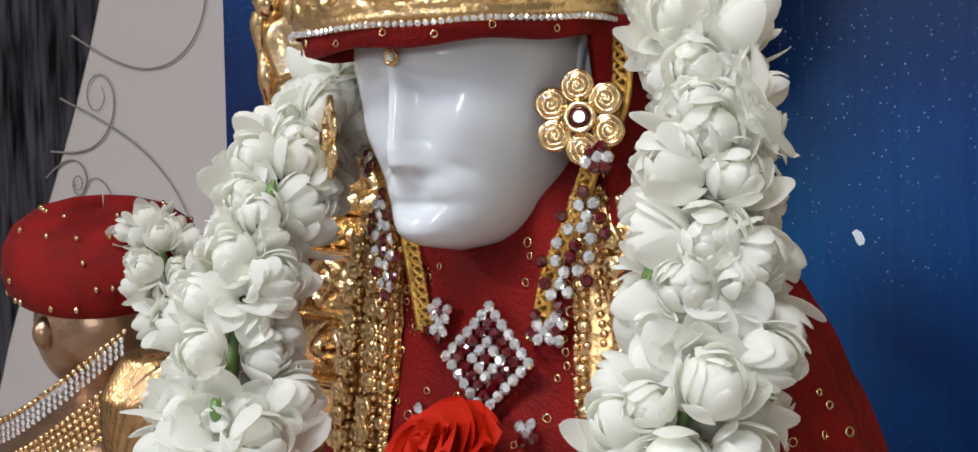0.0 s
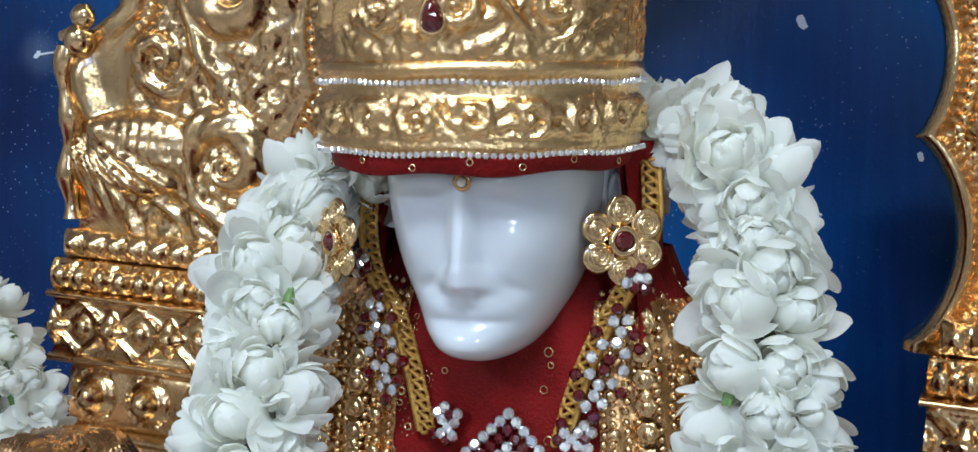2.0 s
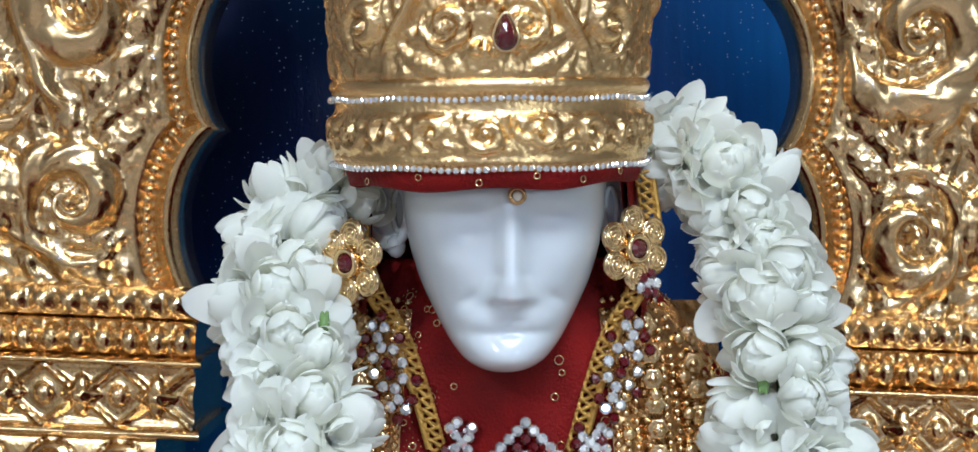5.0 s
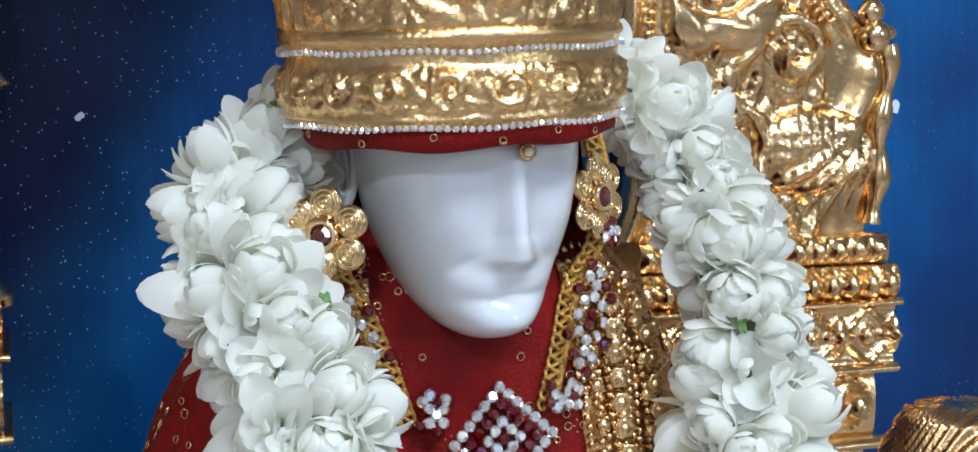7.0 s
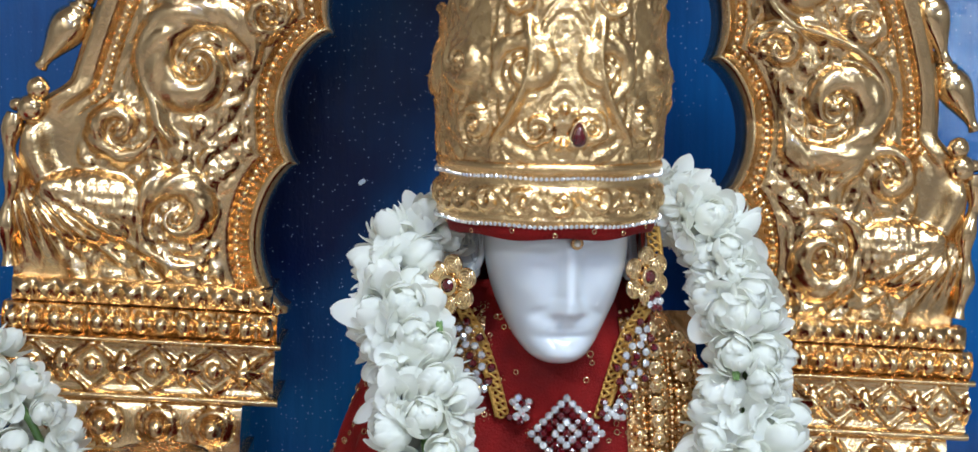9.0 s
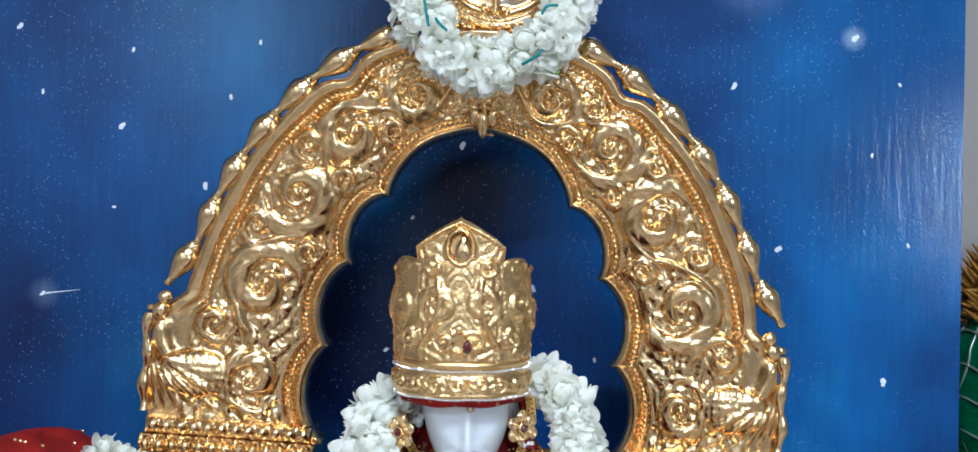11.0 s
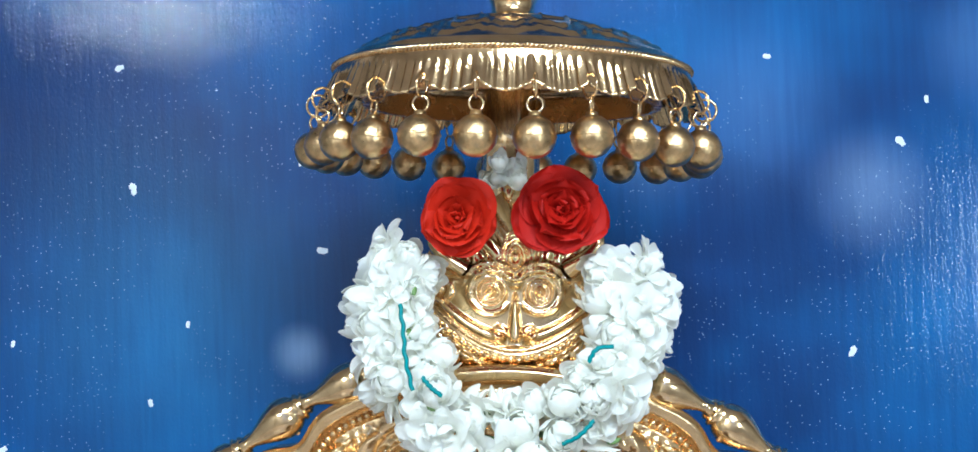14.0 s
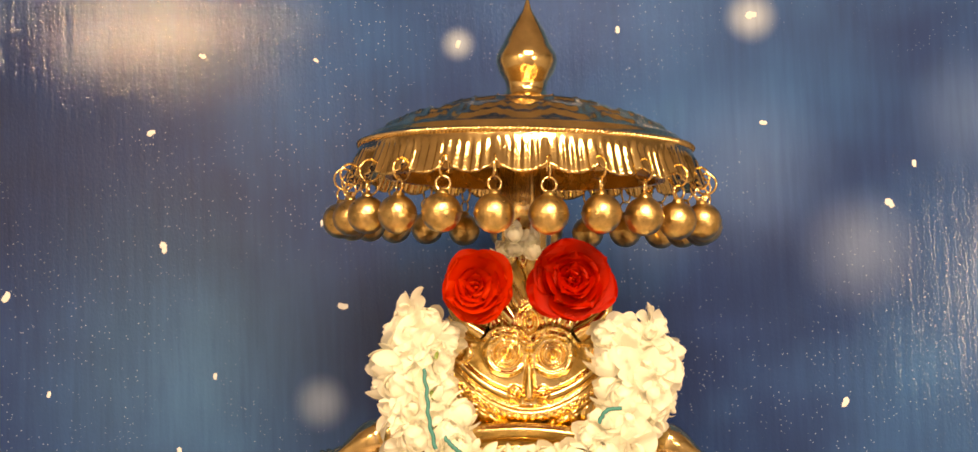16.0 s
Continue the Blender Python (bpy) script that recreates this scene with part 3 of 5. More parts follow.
for sign in (-1, 1):
    for name, vf in foot_block(sign):
        put(name, mesh_of(name, *vf, GOLD, sharp=50), arch)
    # the bird's head above the foot
    head = join(ball((sign * 0.332, AY - 0.008, 1.336), (0.010, 0.010, 0.010), 14, 9), ball((sign * 0.341, AY - 0.006, 1.338), (0.007, 0.006, 0.005), 10, 7),
                ball((sign * 0.328, AY - 0.010, 1.350), (0.008, 0.007, 0.008), 10, 7), tube(smooth_path([(sign * 0.344, AY - 0.004, 1.332), (sign * 0.347, AY - 0.004, 1.31), (sign * 0.343, AY - 0.004, 1.285), (sign * 0.347, AY - 0.004, 1.262), (sign * 0.344, AY - 0.004, 1.228)], 20), 0.006 + 0.002 * np.sin(np.arange(20)), 8))
    put("crest_knob", mesh_of("crest_knob", *head, GOLD_SMOOTH), arch, pose(-0.013 if sign > 0 else 0.0, 0, 0))

put("apex_leaf", mesh_of("apex_leaf", *join(ball((0, AY - 0.012, 1.556), (0.0065, 0.007, 0.016), 14, 9), ball((-0.009, AY - 0.010, 1.563), (0.006, 0.005, 0.011), 10, 7), ball((0.009, AY - 0.010, 1.563), (0.006, 0.005, 0.011), 10, 7)), GOLD_SMOOTH), arch)


# the band leans towards the viewer above its lower cusps and its legs spread a little
def arch_bend(x, y, z):
    lean = 0.727 + 0.28 * (1.552 - z) - AY
    low = 0.800 - AY
    lift = np.where(z > 1.36, lean, np.where(z > 1.22, low - (low - (0.727 + 0.28 * 0.192 - AY)) * sstep(1.22, 1.36, z), low))
    q = 1 + lift / (AY + 0.69)
    return x * q, y + lift, 1.43 + (z - 1.43) * q


for ob in list(arch.children):
    me = ob.data
    if ob.name.startswith("bud"):
        p = ob.matrix_basis.translation
        ob.matrix_basis.translation = Vector([float(c) for c in arch_bend(p.x, p.y, np.float64(p.z))])
        continue
    co = np.empty(len(me.vertices) * 3)
    me.vertices.foreach_get("co", co)
    co = co.reshape(-1, 3)
    off = np.array(ob.matrix_basis.translation)
    co = np.stack(arch_bend(*(co + off).T), 1) - off
    me.vertices.foreach_set("co", co.ravel())
    me.update()

# the crest: shield plate with round bosses, beak and curved band
def crest():
    n, k = 220, 260
    x, z = np.linspace(-0.072, 0.072, n), np.linspace(1.545, 1.776, k)
    X, Z = np.meshgrid(x, z, indexing="ij")
    w = np.interp(z, [1.545, 1.57, 1.6, 1.64, 1.665, 1.69, 1.715, 1.735, 1.75, 1.776], [0.004, 0.035, 0.065, 0.070, 0.071, 0.070, 0.068, 0.056, 0.034, 0.003])
    S = X / 0.072 * w[None]
    A = np.abs(S)
    Q = Z - 0.003
    h = 0.042 * np.sqrt(np.clip(1 - (A / 0.080) ** 2, 0, None)) * (0.25 * sstep(1.55, 1.6, Z) + 0.75 * sstep(1.628, 1.655, Q)) * (1 - 0.45 * sstep(1.725, 1.775, Z))
    # round bosses with rings and a fluted brow
    d = np.hypot(A - 0.0168, Q - 1.6975)
    h = h + 0.0075 * np.clip(1 - d / 0.0042, 0, 1) ** 0.7 + 0.0024 * bell(d - 0.0064, 0.0011) + 0.0030 * bell(d - 0.0098, 0.0014) - 0.0018 * bell(d - 0.0081, 0.0010)
    phi = np.arctan2(Q - 1.6975, A - 0.0168)
    brow = bell(d - 0.0145, 0.0030) * sstep(-0.3, 0.5, np.sin(phi + 0.25))
    h = h + brow * (0.0040 + 0.0012 * np.cos(60 * phi))
    h = h + 0.0030 * bell(d - 0.0200, 0.0018) * sstep(0.1, 0.7, np.sin(phi + 0.1))
    h = h + 0.0030 * bell(d - 0.0140, 0.0020) * sstep(0.2, 0.8, -np.sin(phi - 0.2))
    # drop between the bosses with curled sides
    wide = np.interp(Q, [1.664, 1.668, 1.676, 1.690, 1.698], [0.0035, 0.0058, 0.0046, 0.0026, 0.0012])
    h = h + 0.0105 * np.clip(1 - (A / wide) ** 2, 0, None) ** 0.6 * sstep(1.6630, 1.6655, Q) * (1 - sstep(1.690, 1.699, Q))
    c = np.hypot(A - 0.0102, (Q - 1.6700) * 1.1)
    h = h + 0.0030 * bell(c - 0.0036, 0.0013) + 0.0030 * bell(c, 0.0014)
    # the broad polished curved band, its lined lip and the beads below
    low = 1.6600 + 9.5 * A ** 2
    band = np.clip((Q - low) / 0.0100, 0, 1)
    h = h + 0.0065 * np.sqrt(np.clip(4 * band * (1 - band), 0, 1)) * sstep(0.004, 0.012, A) + 0.0045 * bell(Q - low + 0.0020, 0.0015) + 0.0026 * bell(Q - low + 0.0056, 0.0011)
    under = Q - low + 0.0098
    h = h + 0.0046 * np.abs(np.sin(S * 560)) ** 0.6 * np.sqrt(np.clip(1 - (under / 0.0028) ** 2, 0, None)) - 0.002 * bell(under + 0.0045, 0.0015)
    neck = 1 - sstep(1.642, 1.648, Q + 0.0 * A - 9.5 * A ** 2)
    h = h + neck * (0.0030 * np.abs(np.sin(S * 330)) ** 0.5 + 0.003 * foliage(S, Z, 1.3, 3.0) * (1 - sstep(1.62, 1.63, Z)))
    # oval leaf on the brow, scrolls and flame leaves round it
    o = np.hypot(S / 0.0062, (Q - 1.7210) / 0.0095)
    oval = 0.0042 * bell(o - 1.0, 0.22) + 0.0046 * np.clip(1 - (o / 0.55) ** 2, 0, None) ** 0.6 + 0.0030 * bell(o - 1.6, 0.20)
    stem = 0.0040 * bell(A, 0.0030) * sstep(1.698, 1.702, Q) * (1 - sstep(1.710, 1.714, Q))
    top = sstep(1.706, 1.713, Q + 0.25 * (A - 0.0168))
    scroll = np.maximum(volute(S, Q, -0.0345, 1.7185, 0.0125, 1, 0.5), volute(S, Q, 0.0345, 1.7185, 0.0125, -1, 2.6))
    scroll = np.maximum(scroll, np.maximum(volute(S, Q, -0.052, 1.700, 0.0105, -1, 1.0), volute(S, Q, 0.052, 1.700, 0.0105, 1, 2.0)))
    fan = np.arctan2(S, Q - 1.690)
    flame = np.abs(np.sin(10 * fan + 55 * np.hypot(S, Q - 1.69))) ** 0.6
    h = h + np.where(o < 1.8, oval, np.maximum(0.0042 * scroll, 0.0036 * flame * top)) + stem
    Pm = np.stack([S + 0.0055, AY - 0.005 - h, Z], -1)
    ends = Pm[[0]].copy(), Pm[[-1]].copy()
    for e in ends:
        e[..., 1] = AY + 0.02
    v, f = grid(np.concatenate([ends[0], Pm, ends[1]], 0))
    return v, [q[::-1] for q in f]


put("crest_plate", mesh_of("crest_plate", *crest(), GOLD_SMOOTH), arch)
for sign in (-1, 1):
    horn = tube(smooth_path([(0.0055 + sign * 0.036, AY - 0.045, 1.716), (0.0055 + sign * 0.048, AY - 0.050, 1.724), (0.0055 + sign * 0.056, AY - 0.050, 1.734), (0.0055 + sign * 0.054, AY - 0.048, 1.742), (0.0055 + sign * 0.049, AY - 0.047, 1.739)], 22), np.linspace(0.0075, 0.0032, 22), 8)
    put("horn", mesh_of("horn", *horn, GOLD_SMOOTH), arch)
    wing = []
    for i in range(6):
        a = i / 5
        wing.append(tube(smooth_path([(sign * (0.045 + 0.03 * a), AY - 0.012, 1.60 + 0.015 * a), (sign * (0.075 + 0.022 * a), AY - 0.03, 1.625 + 0.004 * i), (sign * (0.105 - 0.004 * i), AY - 0.016, 1.642 + 0.0065 * i)], 12), np.linspace(0.010, 0.003, 12), 8))
    put("leaf_wing", mesh_of("leaf_wing", *join(*wing), GOLD), arch)
put("crest_tip", mesh_of("crest_tip", *join(ball((0, AY - 0.03, 1.772), (0.004, 0.005, 0.009)), ball((0, AY - 0.03, 1.785), 0.004)), GOLD_SMOOTH), arch)

# ---- the umbrella over the arch ----
UMB = pose(0.0135, 0.757, 1.832, 0, 3.0, 0) @ Matrix.Diagonal((1.045, 1.045, 1.045, 1))
umbrella = thing("gold_umbrella", "gold ceremonial umbrella with scalloped skirt and hanging balls", "umbrella", UMB)


def canopy():
    a = np.linspace(0, 2 * np.pi, 240, endpoint=False)
    prof = [(0.016, 0.069), (0.03, 0.0665), (0.05, 0.0620), (0.07, 0.0555), (0.085, 0.0490), (0.098, 0.0420), (0.108, 0.0355), (0.1145, 0.0300), (0.118, 0.0265), (0.122, 0.0225)]
    r0 = np.array([p[0] for p in prof])
    z0 = np.array([p[1] for p in prof])
    r = np.linspace(r0[0], r0[-1], 90)
    z = 0.0225 + 0.82 * (np.interp(r, r0, z0) - 0.0225)
    A, R = np.meshgrid(a, r, indexing="ij")
    zig = np.abs(((A * 16 / np.pi) % 2) - 1)
    h = 0.0026 * bell(R - 0.096 - 0.010 * zig, 0.0022) + 0.0026 * bell(R - 0.080 - 0.012 * zig, 0.0024) + 0.0022 * bell(R - 0.062 + 0.010 * zig, 0.0024) + 0.0018 * bell(R - 0.042 - 0.008 * zig, 0.0024)
    h = h + 0.0020 * bell(R - 0.113, 0.0016) + 0.0006 * np.cos(A * 64) * sstep(0.06, 0.09, R) * (1 - sstep(0.10, 0.11, R))
    Pm = np.stack([R * np.cos(A), R * np.sin(A), z[None] + h], -1)
    under = Pm[:, ::-1].copy()
    under[..., 2] -= 0.006
    return grid(np.concatenate([Pm, under], 1), wrap_u=True)


put("canopy", mesh_of("canopy", *canopy(), GOLD_SMOOTH), umbrella)
NB = 24


def skirt():
    n, k = NB * 16, 16
    a = np.linspace(0, 2 * np.pi, n, endpoint=False)
    w = np.linspace(0, 1, k)
    A, W = np.meshgrid(a, w, indexing="ij")
    ph = A * NB / (2 * np.pi)
    tip = np.abs(np.sin(np.pi * (ph + 0.5)))
    depth = 0.019 + 0.0085 * tip ** 0.6
    R = 0.1225 + 0.0085 * W ** 1.4 + 0.0019 * np.sin(2 * np.pi * ph * 5) * sstep(0.1, 0.4, W)
    Z = 0.022 - depth * W
    Pm = np.stack([R * np.cos(A), R * np.sin(A), Z], -1)
    inner = Pm[:, ::-1] * np.array([0.985, 0.985, 1])
    return grid(np.concatenate([Pm, inner], 1), wrap_u=True)


put("scalloped_skirt", mesh_of("scalloped_skirt", *skirt(), GOLD_SMOOTH), umbrella)
a = np.linspace(0, 2 * np.pi, 720, endpoint=False)
rope = [tube(np.stack([(0.1225 + 0.0012 * np.cos(130 * a + q)) * np.cos(a), (0.1225 + 0.0012 * np.cos(130 * a + q)) * np.sin(a), 0.0235 + 0.0012 * np.sin(130 * a + q)], 1), 0.0011, 5, closed=True) for q in (0, 3.14)]
put("rope_trim", mesh_of("rope_trim", *join(*rope), GOLD_SMOOTH), umbrella)
put("inner_ring", mesh_of("inner_ring", *join(moved(lathe([(0.098, 0.0), (0.1, 0.016), (0.104, 0.02), (0.103, 0.0), (0.098, 0.0)], 64)), moved(lathe([(0.06, 0.02), (0.064, 0.026), (0.068, 0.02), (0.06, 0.02)], 48))), GOLD_DARK), umbrella)
put("pole", mesh_of("pole", *lathe([(0.0195, -0.20), (0.0195, -0.03), (0.0205, -0.028), (0.0195, -0.02), (0.0195, 0.055), (0.012, 0.06)], 28, 0.03, 10), GOLD_SMOOTH, sharp=50), umbrella)
put("finial", mesh_of("finial", *lathe([(0.019, 0.064), (0.020, 0.068), (0.0165, 0.071), (0.0145, 0.075), (0.0155, 0.080), (0.0205, 0.088), (0.0228, 0.095), (0.0225, 0.100), (0.0195, 0.106), (0.0178, 0.1085), (0.0172, 0.110), (0.0130, 0.119), (0.0075, 0.128), (0.0032, 0.135), (0.0022, 0.139), (0.001, 0.142), (0.0003, 0.146)], 36), GOLD_SMOOTH, sharp=50), umbrella, pose(0, 0, -0.0075))
hang_me = mesh_of("hanging_ball", *join(ball(r=0.0131, n=22, k=15), moved(lathe([(0.0133, -0.0006), (0.0136, 0), (0.0133, 0.0006)], 22)), moved(lathe([(0.004, 0.0125), (0.0035, 0.0145), (0.001, 0.0155)], 10))), GOLD_SATIN)
loop_me = mesh_of("loop", *ring(0.0048, 0.0009, 16, 6), GOLD_SMOOTH)
ring_me = mesh_of("ring", *ring(0.0076, 0.0009, 18, 6), GOLD_SMOOTH)
ru = random.Random(5)
for i in range(NB):
    a = 360 / NB * (i + 0.5)
    sway, turn = ru.uniform(-4, 4), ru.uniform(-30, 30)
    hang = pose(0, 0, 0, 0, 0, a) @ pose(0.1315, 0, 0.0, 0, sway, 0)
    drop = 0.0325 + ru.uniform(-0.001, 0.001)
    b = put("hanging_ball", hang_me, umbrella, hang @ pose(0.002, 0, -drop, 0, 0, turn))
    put("loop", loop_me, b, pose(0, 0, 0.0192, 0, 0, 90 + turn))
    put("ring", ring_me, b, pose(-0.001, 0, 0.0305, 0, 0, turn * 0.3 - turn))


# ---- flowers ----
def petal(length, width, cup, tilt, az, base=0.0, wave=0.0, n=6, k=5, point=0.0):
    """One curved petal, from the flower's axis outwards; tilt from upright in degrees."""
    u, v = 1 - (1 - np.linspace(0, 1, n)) ** 1.5, np.linspace(-1, 1, k)
    Um, Vm = np.meshgrid(u, v, indexing="ij")
    w = width * np.maximum(np.sqrt(np.clip(1 - ((Um - 0.53) / 0.475) ** 2, 0, None)), 0.30 * (Um < 0.5)) * (1 - point * Um ** 4)
    t = np.radians(tilt)
    bend = t + cup * (0.5 - Um) * -1.2
    # along the petal: out and up
    step = np.diff(u, prepend=0.0) * length
    r = base + np.cumsum(np.sin(bend[:, 0]) * step)
    h = np.cumsum(np.cos(bend[:, 0]) * step)
    lift = 0.42 * w * Vm ** 2 * cup + wave * length * np.sin(3 * Vm + 4 * Um) * Um
    R = r[:, None] - lift * np.cos(bend)
    H = h[:, None] + lift * np.sin(bend)
    S = w * Vm * 0.93
    c, s = math.cos(az), math.sin(az)
    return grid(np.stack([R * c - S * s, R * s + S * c, H], -1))


def cap_petal(a0, half, R0, low, high, flare, lean=0.0, tall=1.12, n=10, k=9):
    """A broad smooth petal that hugs a round flower; low and high are angles from the flower's tip."""
    u, v = 1 - (1 - np.linspace(0, 1, n)) ** 1.9, np.linspace(-1, 1, k)
    Um, Vm = np.meshgrid(u, v, indexing="ij")
    th = np.radians(low + (high - low) * Um)
    reach = half * np.sqrt(np.clip(1 - np.abs(2 * (0.06 + 0.94 * Um) - 1.0) ** 2.6, 0, None))
    reach = reach * (1 - 0.38 * Um ** 3)
    reach[0] = np.maximum(reach[0], half * 0.25)
    wide = np.minimum(reach / np.maximum(np.sin(th), 0.33), 1.9)
    rad = R0 * (1 + flare * Um ** 2.2 - 0.03 * Vm ** 2 + lean * Vm)
    A = a0 + wide * Vm
    return grid(np.stack([rad * np.sin(th) * np.cos(A), rad * np.sin(th) * np.sin(A), 0.46 - 0.10 * flare * Um ** 2 + tall * rad * np.cos(th)], -1))


def jasmine(seed, openness):
    g = random.Random(seed)
    out = [ball((0, 0, 0.46), (0.30, 0.30, 0.36), 14, 9)]
    for count, R0, half, high, flare in [(3, 0.40, 0.80, 8, 0.0), (4, 0.47, 0.78, 22, 0.06 + 0.14 * openness), (4, 0.53, 0.66, 40, 0.10 + 0.45 * openness), (4, 0.58, 0.60, 62, 0.12 + 0.95 * openness)]:
        a0 = g.uniform(0, 6)
        for i in range(count):
            out.append(cap_petal(a0 + 2 * math.pi * i / count + g.uniform(-0.25, 0.25), half * g.uniform(0.9, 1.15), R0 * g.uniform(0.96, 1.05), 168, high + g.uniform(-8, 14), flare * g.uniform(0.4, 1.5), g.uniform(0.0, 0.045)))
    return join(*out)


JASMINE = [mesh_of("jasmine_flower", *jasmine(i, o), PETAL) for i, o in enumerate([0.2, 0.5, 0.9, 0.35, 0.7, 0.05])]


def open_jasmine(seed):
    """A wide open flower with narrow loose petals."""
    g = random.Random(seed)
    out = [cap_petal(g.uniform(0, 6.3), 0.6, 0.30, 168, 12, 0.05, 0.05), cap_petal(g.uniform(0, 6.3), 0.6, 0.34, 168, 14, 0.08, 0.05), cap_petal(g.uniform(0, 6.3), 0.6, 0.32, 168, 14, 0.05, 0.05)]
    for count, length, tilt in [(6, 1.05, 84), (5, 0.92, 60)]:
        a0 = g.uniform(0, 6)
        for i in range(count):
            out.append(petal(length * g.uniform(0.85, 1.12), 0.46 * g.uniform(0.85, 1.15), 0.8 * g.uniform(0.5, 1.2), tilt + g.uniform(-14, 14), a0 + 2 * math.pi * i / count + g.uniform(-0.3, 0.3), 0.10, g.uniform(-0.04, 0.04), 9, 7, g.uniform(0.0, 0.4)))
    return join(*out)


JASMINE_OPEN = [mesh_of("jasmine_flower", *open_jasmine(40 + i), PETAL) for i in range(5)]
CALYX_ME = mesh_of("calyx", *join(ball((0, 0, 0), (0.22, 0.22, 0.42), 8, 6), ball((0.1, 0, 0.28), (0.09, 0.09, 0.2), 6, 5), ball((-0.09, 0.06, 0.28), (0.09, 0.09, 0.2), 6, 5)), CALYX)


def facing(at, d, roll, size):
    q = Vector(d).normalized().to_track_quat("Z", "Y").to_matrix().to_4x4()
    return Matrix.Translation(Vector(at)) @ q @ pose(0, 0, 0, 0, 0, roll) @ Matrix.Diagonal((size, size, size, 1))


def garland(name, label, pts, gap, thick, size, seed, around=5, sides=(0, 360), green=0.16, outdir=(0, -1, 0), taper=lambda z: 1.0, kinds=JASMINE):
    """Flowers strung thickly round a cord that follows pts."""
    g = random.Random(seed)
    th = thing(name, label, "garland")
    p = np.asarray(pts, float)
    length = np.linalg.norm(np.diff(p, axis=0), axis=1).sum()
    q = smooth_path(p, max(3, int(length / gap)))
    tan = np.gradient(q, axis=0)
    put("cord", mesh_of("cord", *tube(q, 0.0028, 6), CALYX), th, label="green stem cord")
    for i in range(len(q)):
        t = Vector(tan[i]).normalized()
        o = Vector(outdir)
        o = (o - t * o.dot(t)).normalized()
        s = t.cross(o)
        for j in range(around):
            a = radians(sides[0] + (sides[1] - sides[0]) * (j + 0.5 * (i % 2)) / around + g.uniform(-16, 16))
            d = o * math.cos(a) + s * math.sin(a)
            at = Vector(q[i]) + d * thick * taper(q[i][2]) * g.uniform(0.35, 0.75) + t * g.uniform(-0.3, 0.3) * gap
            face = d + t * g.uniform(-0.65, 0.65) + s * g.uniform(-0.3, 0.3)
            put("jasmine_flower", g.choice(kinds), th, facing(at, face, g.uniform(0, 360), size * g.uniform(0.85, 1.15)))
            if g.random() < green:
                put("calyx", CALYX_ME, th, facing(at + d * thick * 0.35 + t * gap * 0.6, d * 0.4 + t, 0, size * 0.62))
    return th


garland("jasmine_garland", "thick garland of fresh white jasmine round the statue's shoulders",
        [(-0.056, 0.500, 1.02), (-0.072, 0.505, 1.10), (-0.078, 0.518, 1.165), (-0.085, 0.533, 1.20), (-0.094, 0.560, 1.235), (-0.095, 0.582, 1.260), (-0.079, 0.602, 1.280), (-0.053, 0.645, 1.286), (0.0, 0.672, 1.288),
         (0.044, 0.645, 1.298), (0.074, 0.605, 1.298), (0.093, 0.594, 1.272), (0.104, 0.582, 1.236), (0.107, 0.572, 1.20), (0.102, 0.562, 1.16), (0.091, 0.554, 1.10), (0.065, 0.55, 1.02)], 0.0160, 0.0265, 0.0180, 21, 6, green=0.12, taper=lambda z: float(np.interp(z, [1.14, 1.20, 1.25], [1.08, 0.82, 0.52])), kinds=JASMINE + JASMINE_OPEN[:4])
garland("crest_garland", "small white jasmine garland tied with teal thread on the arch",
        [(-0.060, 0.695, 1.722), (-0.067, 0.685, 1.706), (-0.071, 0.675, 1.682), (-0.062, 0.668, 1.654), (-0.038, 0.662, 1.620), (0.006, 0.660, 1.604), (0.052, 0.662, 1.622), (0.080, 0.668, 1.652), (0.088, 0.675, 1.680), (0.088, 0.685, 1.700), (0.084, 0.692, 1.712)], 0.0150, 0.026, 0.0180, 33, 4, (-120, 120), 0.14, kinds=JASMINE_OPEN + JASMINE[3:5])
for pts in ([(-0.059, 0.634, 1.696), (-0.057, 0.631, 1.680), (-0.056, 0.629, 1.662), (-0.052, 0.628, 1.642)], [(-0.046, 0.628, 1.650), (-0.040, 0.627, 1.643), (-0.034, 0.628, 1.638)], [(0.058, 0.629, 1.656), (0.064, 0.629, 1.664), (0.074, 0.631, 1.665)], [(0.040, 0.626, 1.606), (0.050, 0.622, 1.611), (0.060, 0.623, 1.620)]):
    q = smooth_path(pts, 30)
    q[:, 0] += 0.0005 * np.sin(np.arange(30) * 1.1)
    tagged(new("teal_thread", mesh_of("teal_thread", *tube(q, 0.0014, 6), TEAL)), "teal thread tying the white jasmine garland", "thread", "teal threads")
g = random.Random(3)
tuft = thing("jasmine_tuft", "few white jasmine flowers tucked between the two red roses", "flowers")
for i in range(7):
    put("jasmine_flower", JASMINE[i % 6], tuft, facing((0.010 + g.uniform(-0.012, 0.012), 0.708 + g.uniform(-0.01, 0.01), 1.778 + g.uniform(-0.008, 0.010)), (g.uniform(-0.6, 0.6), -1, g.uniform(-0.2, 0.8)), g.uniform(0, 360), 0.011))


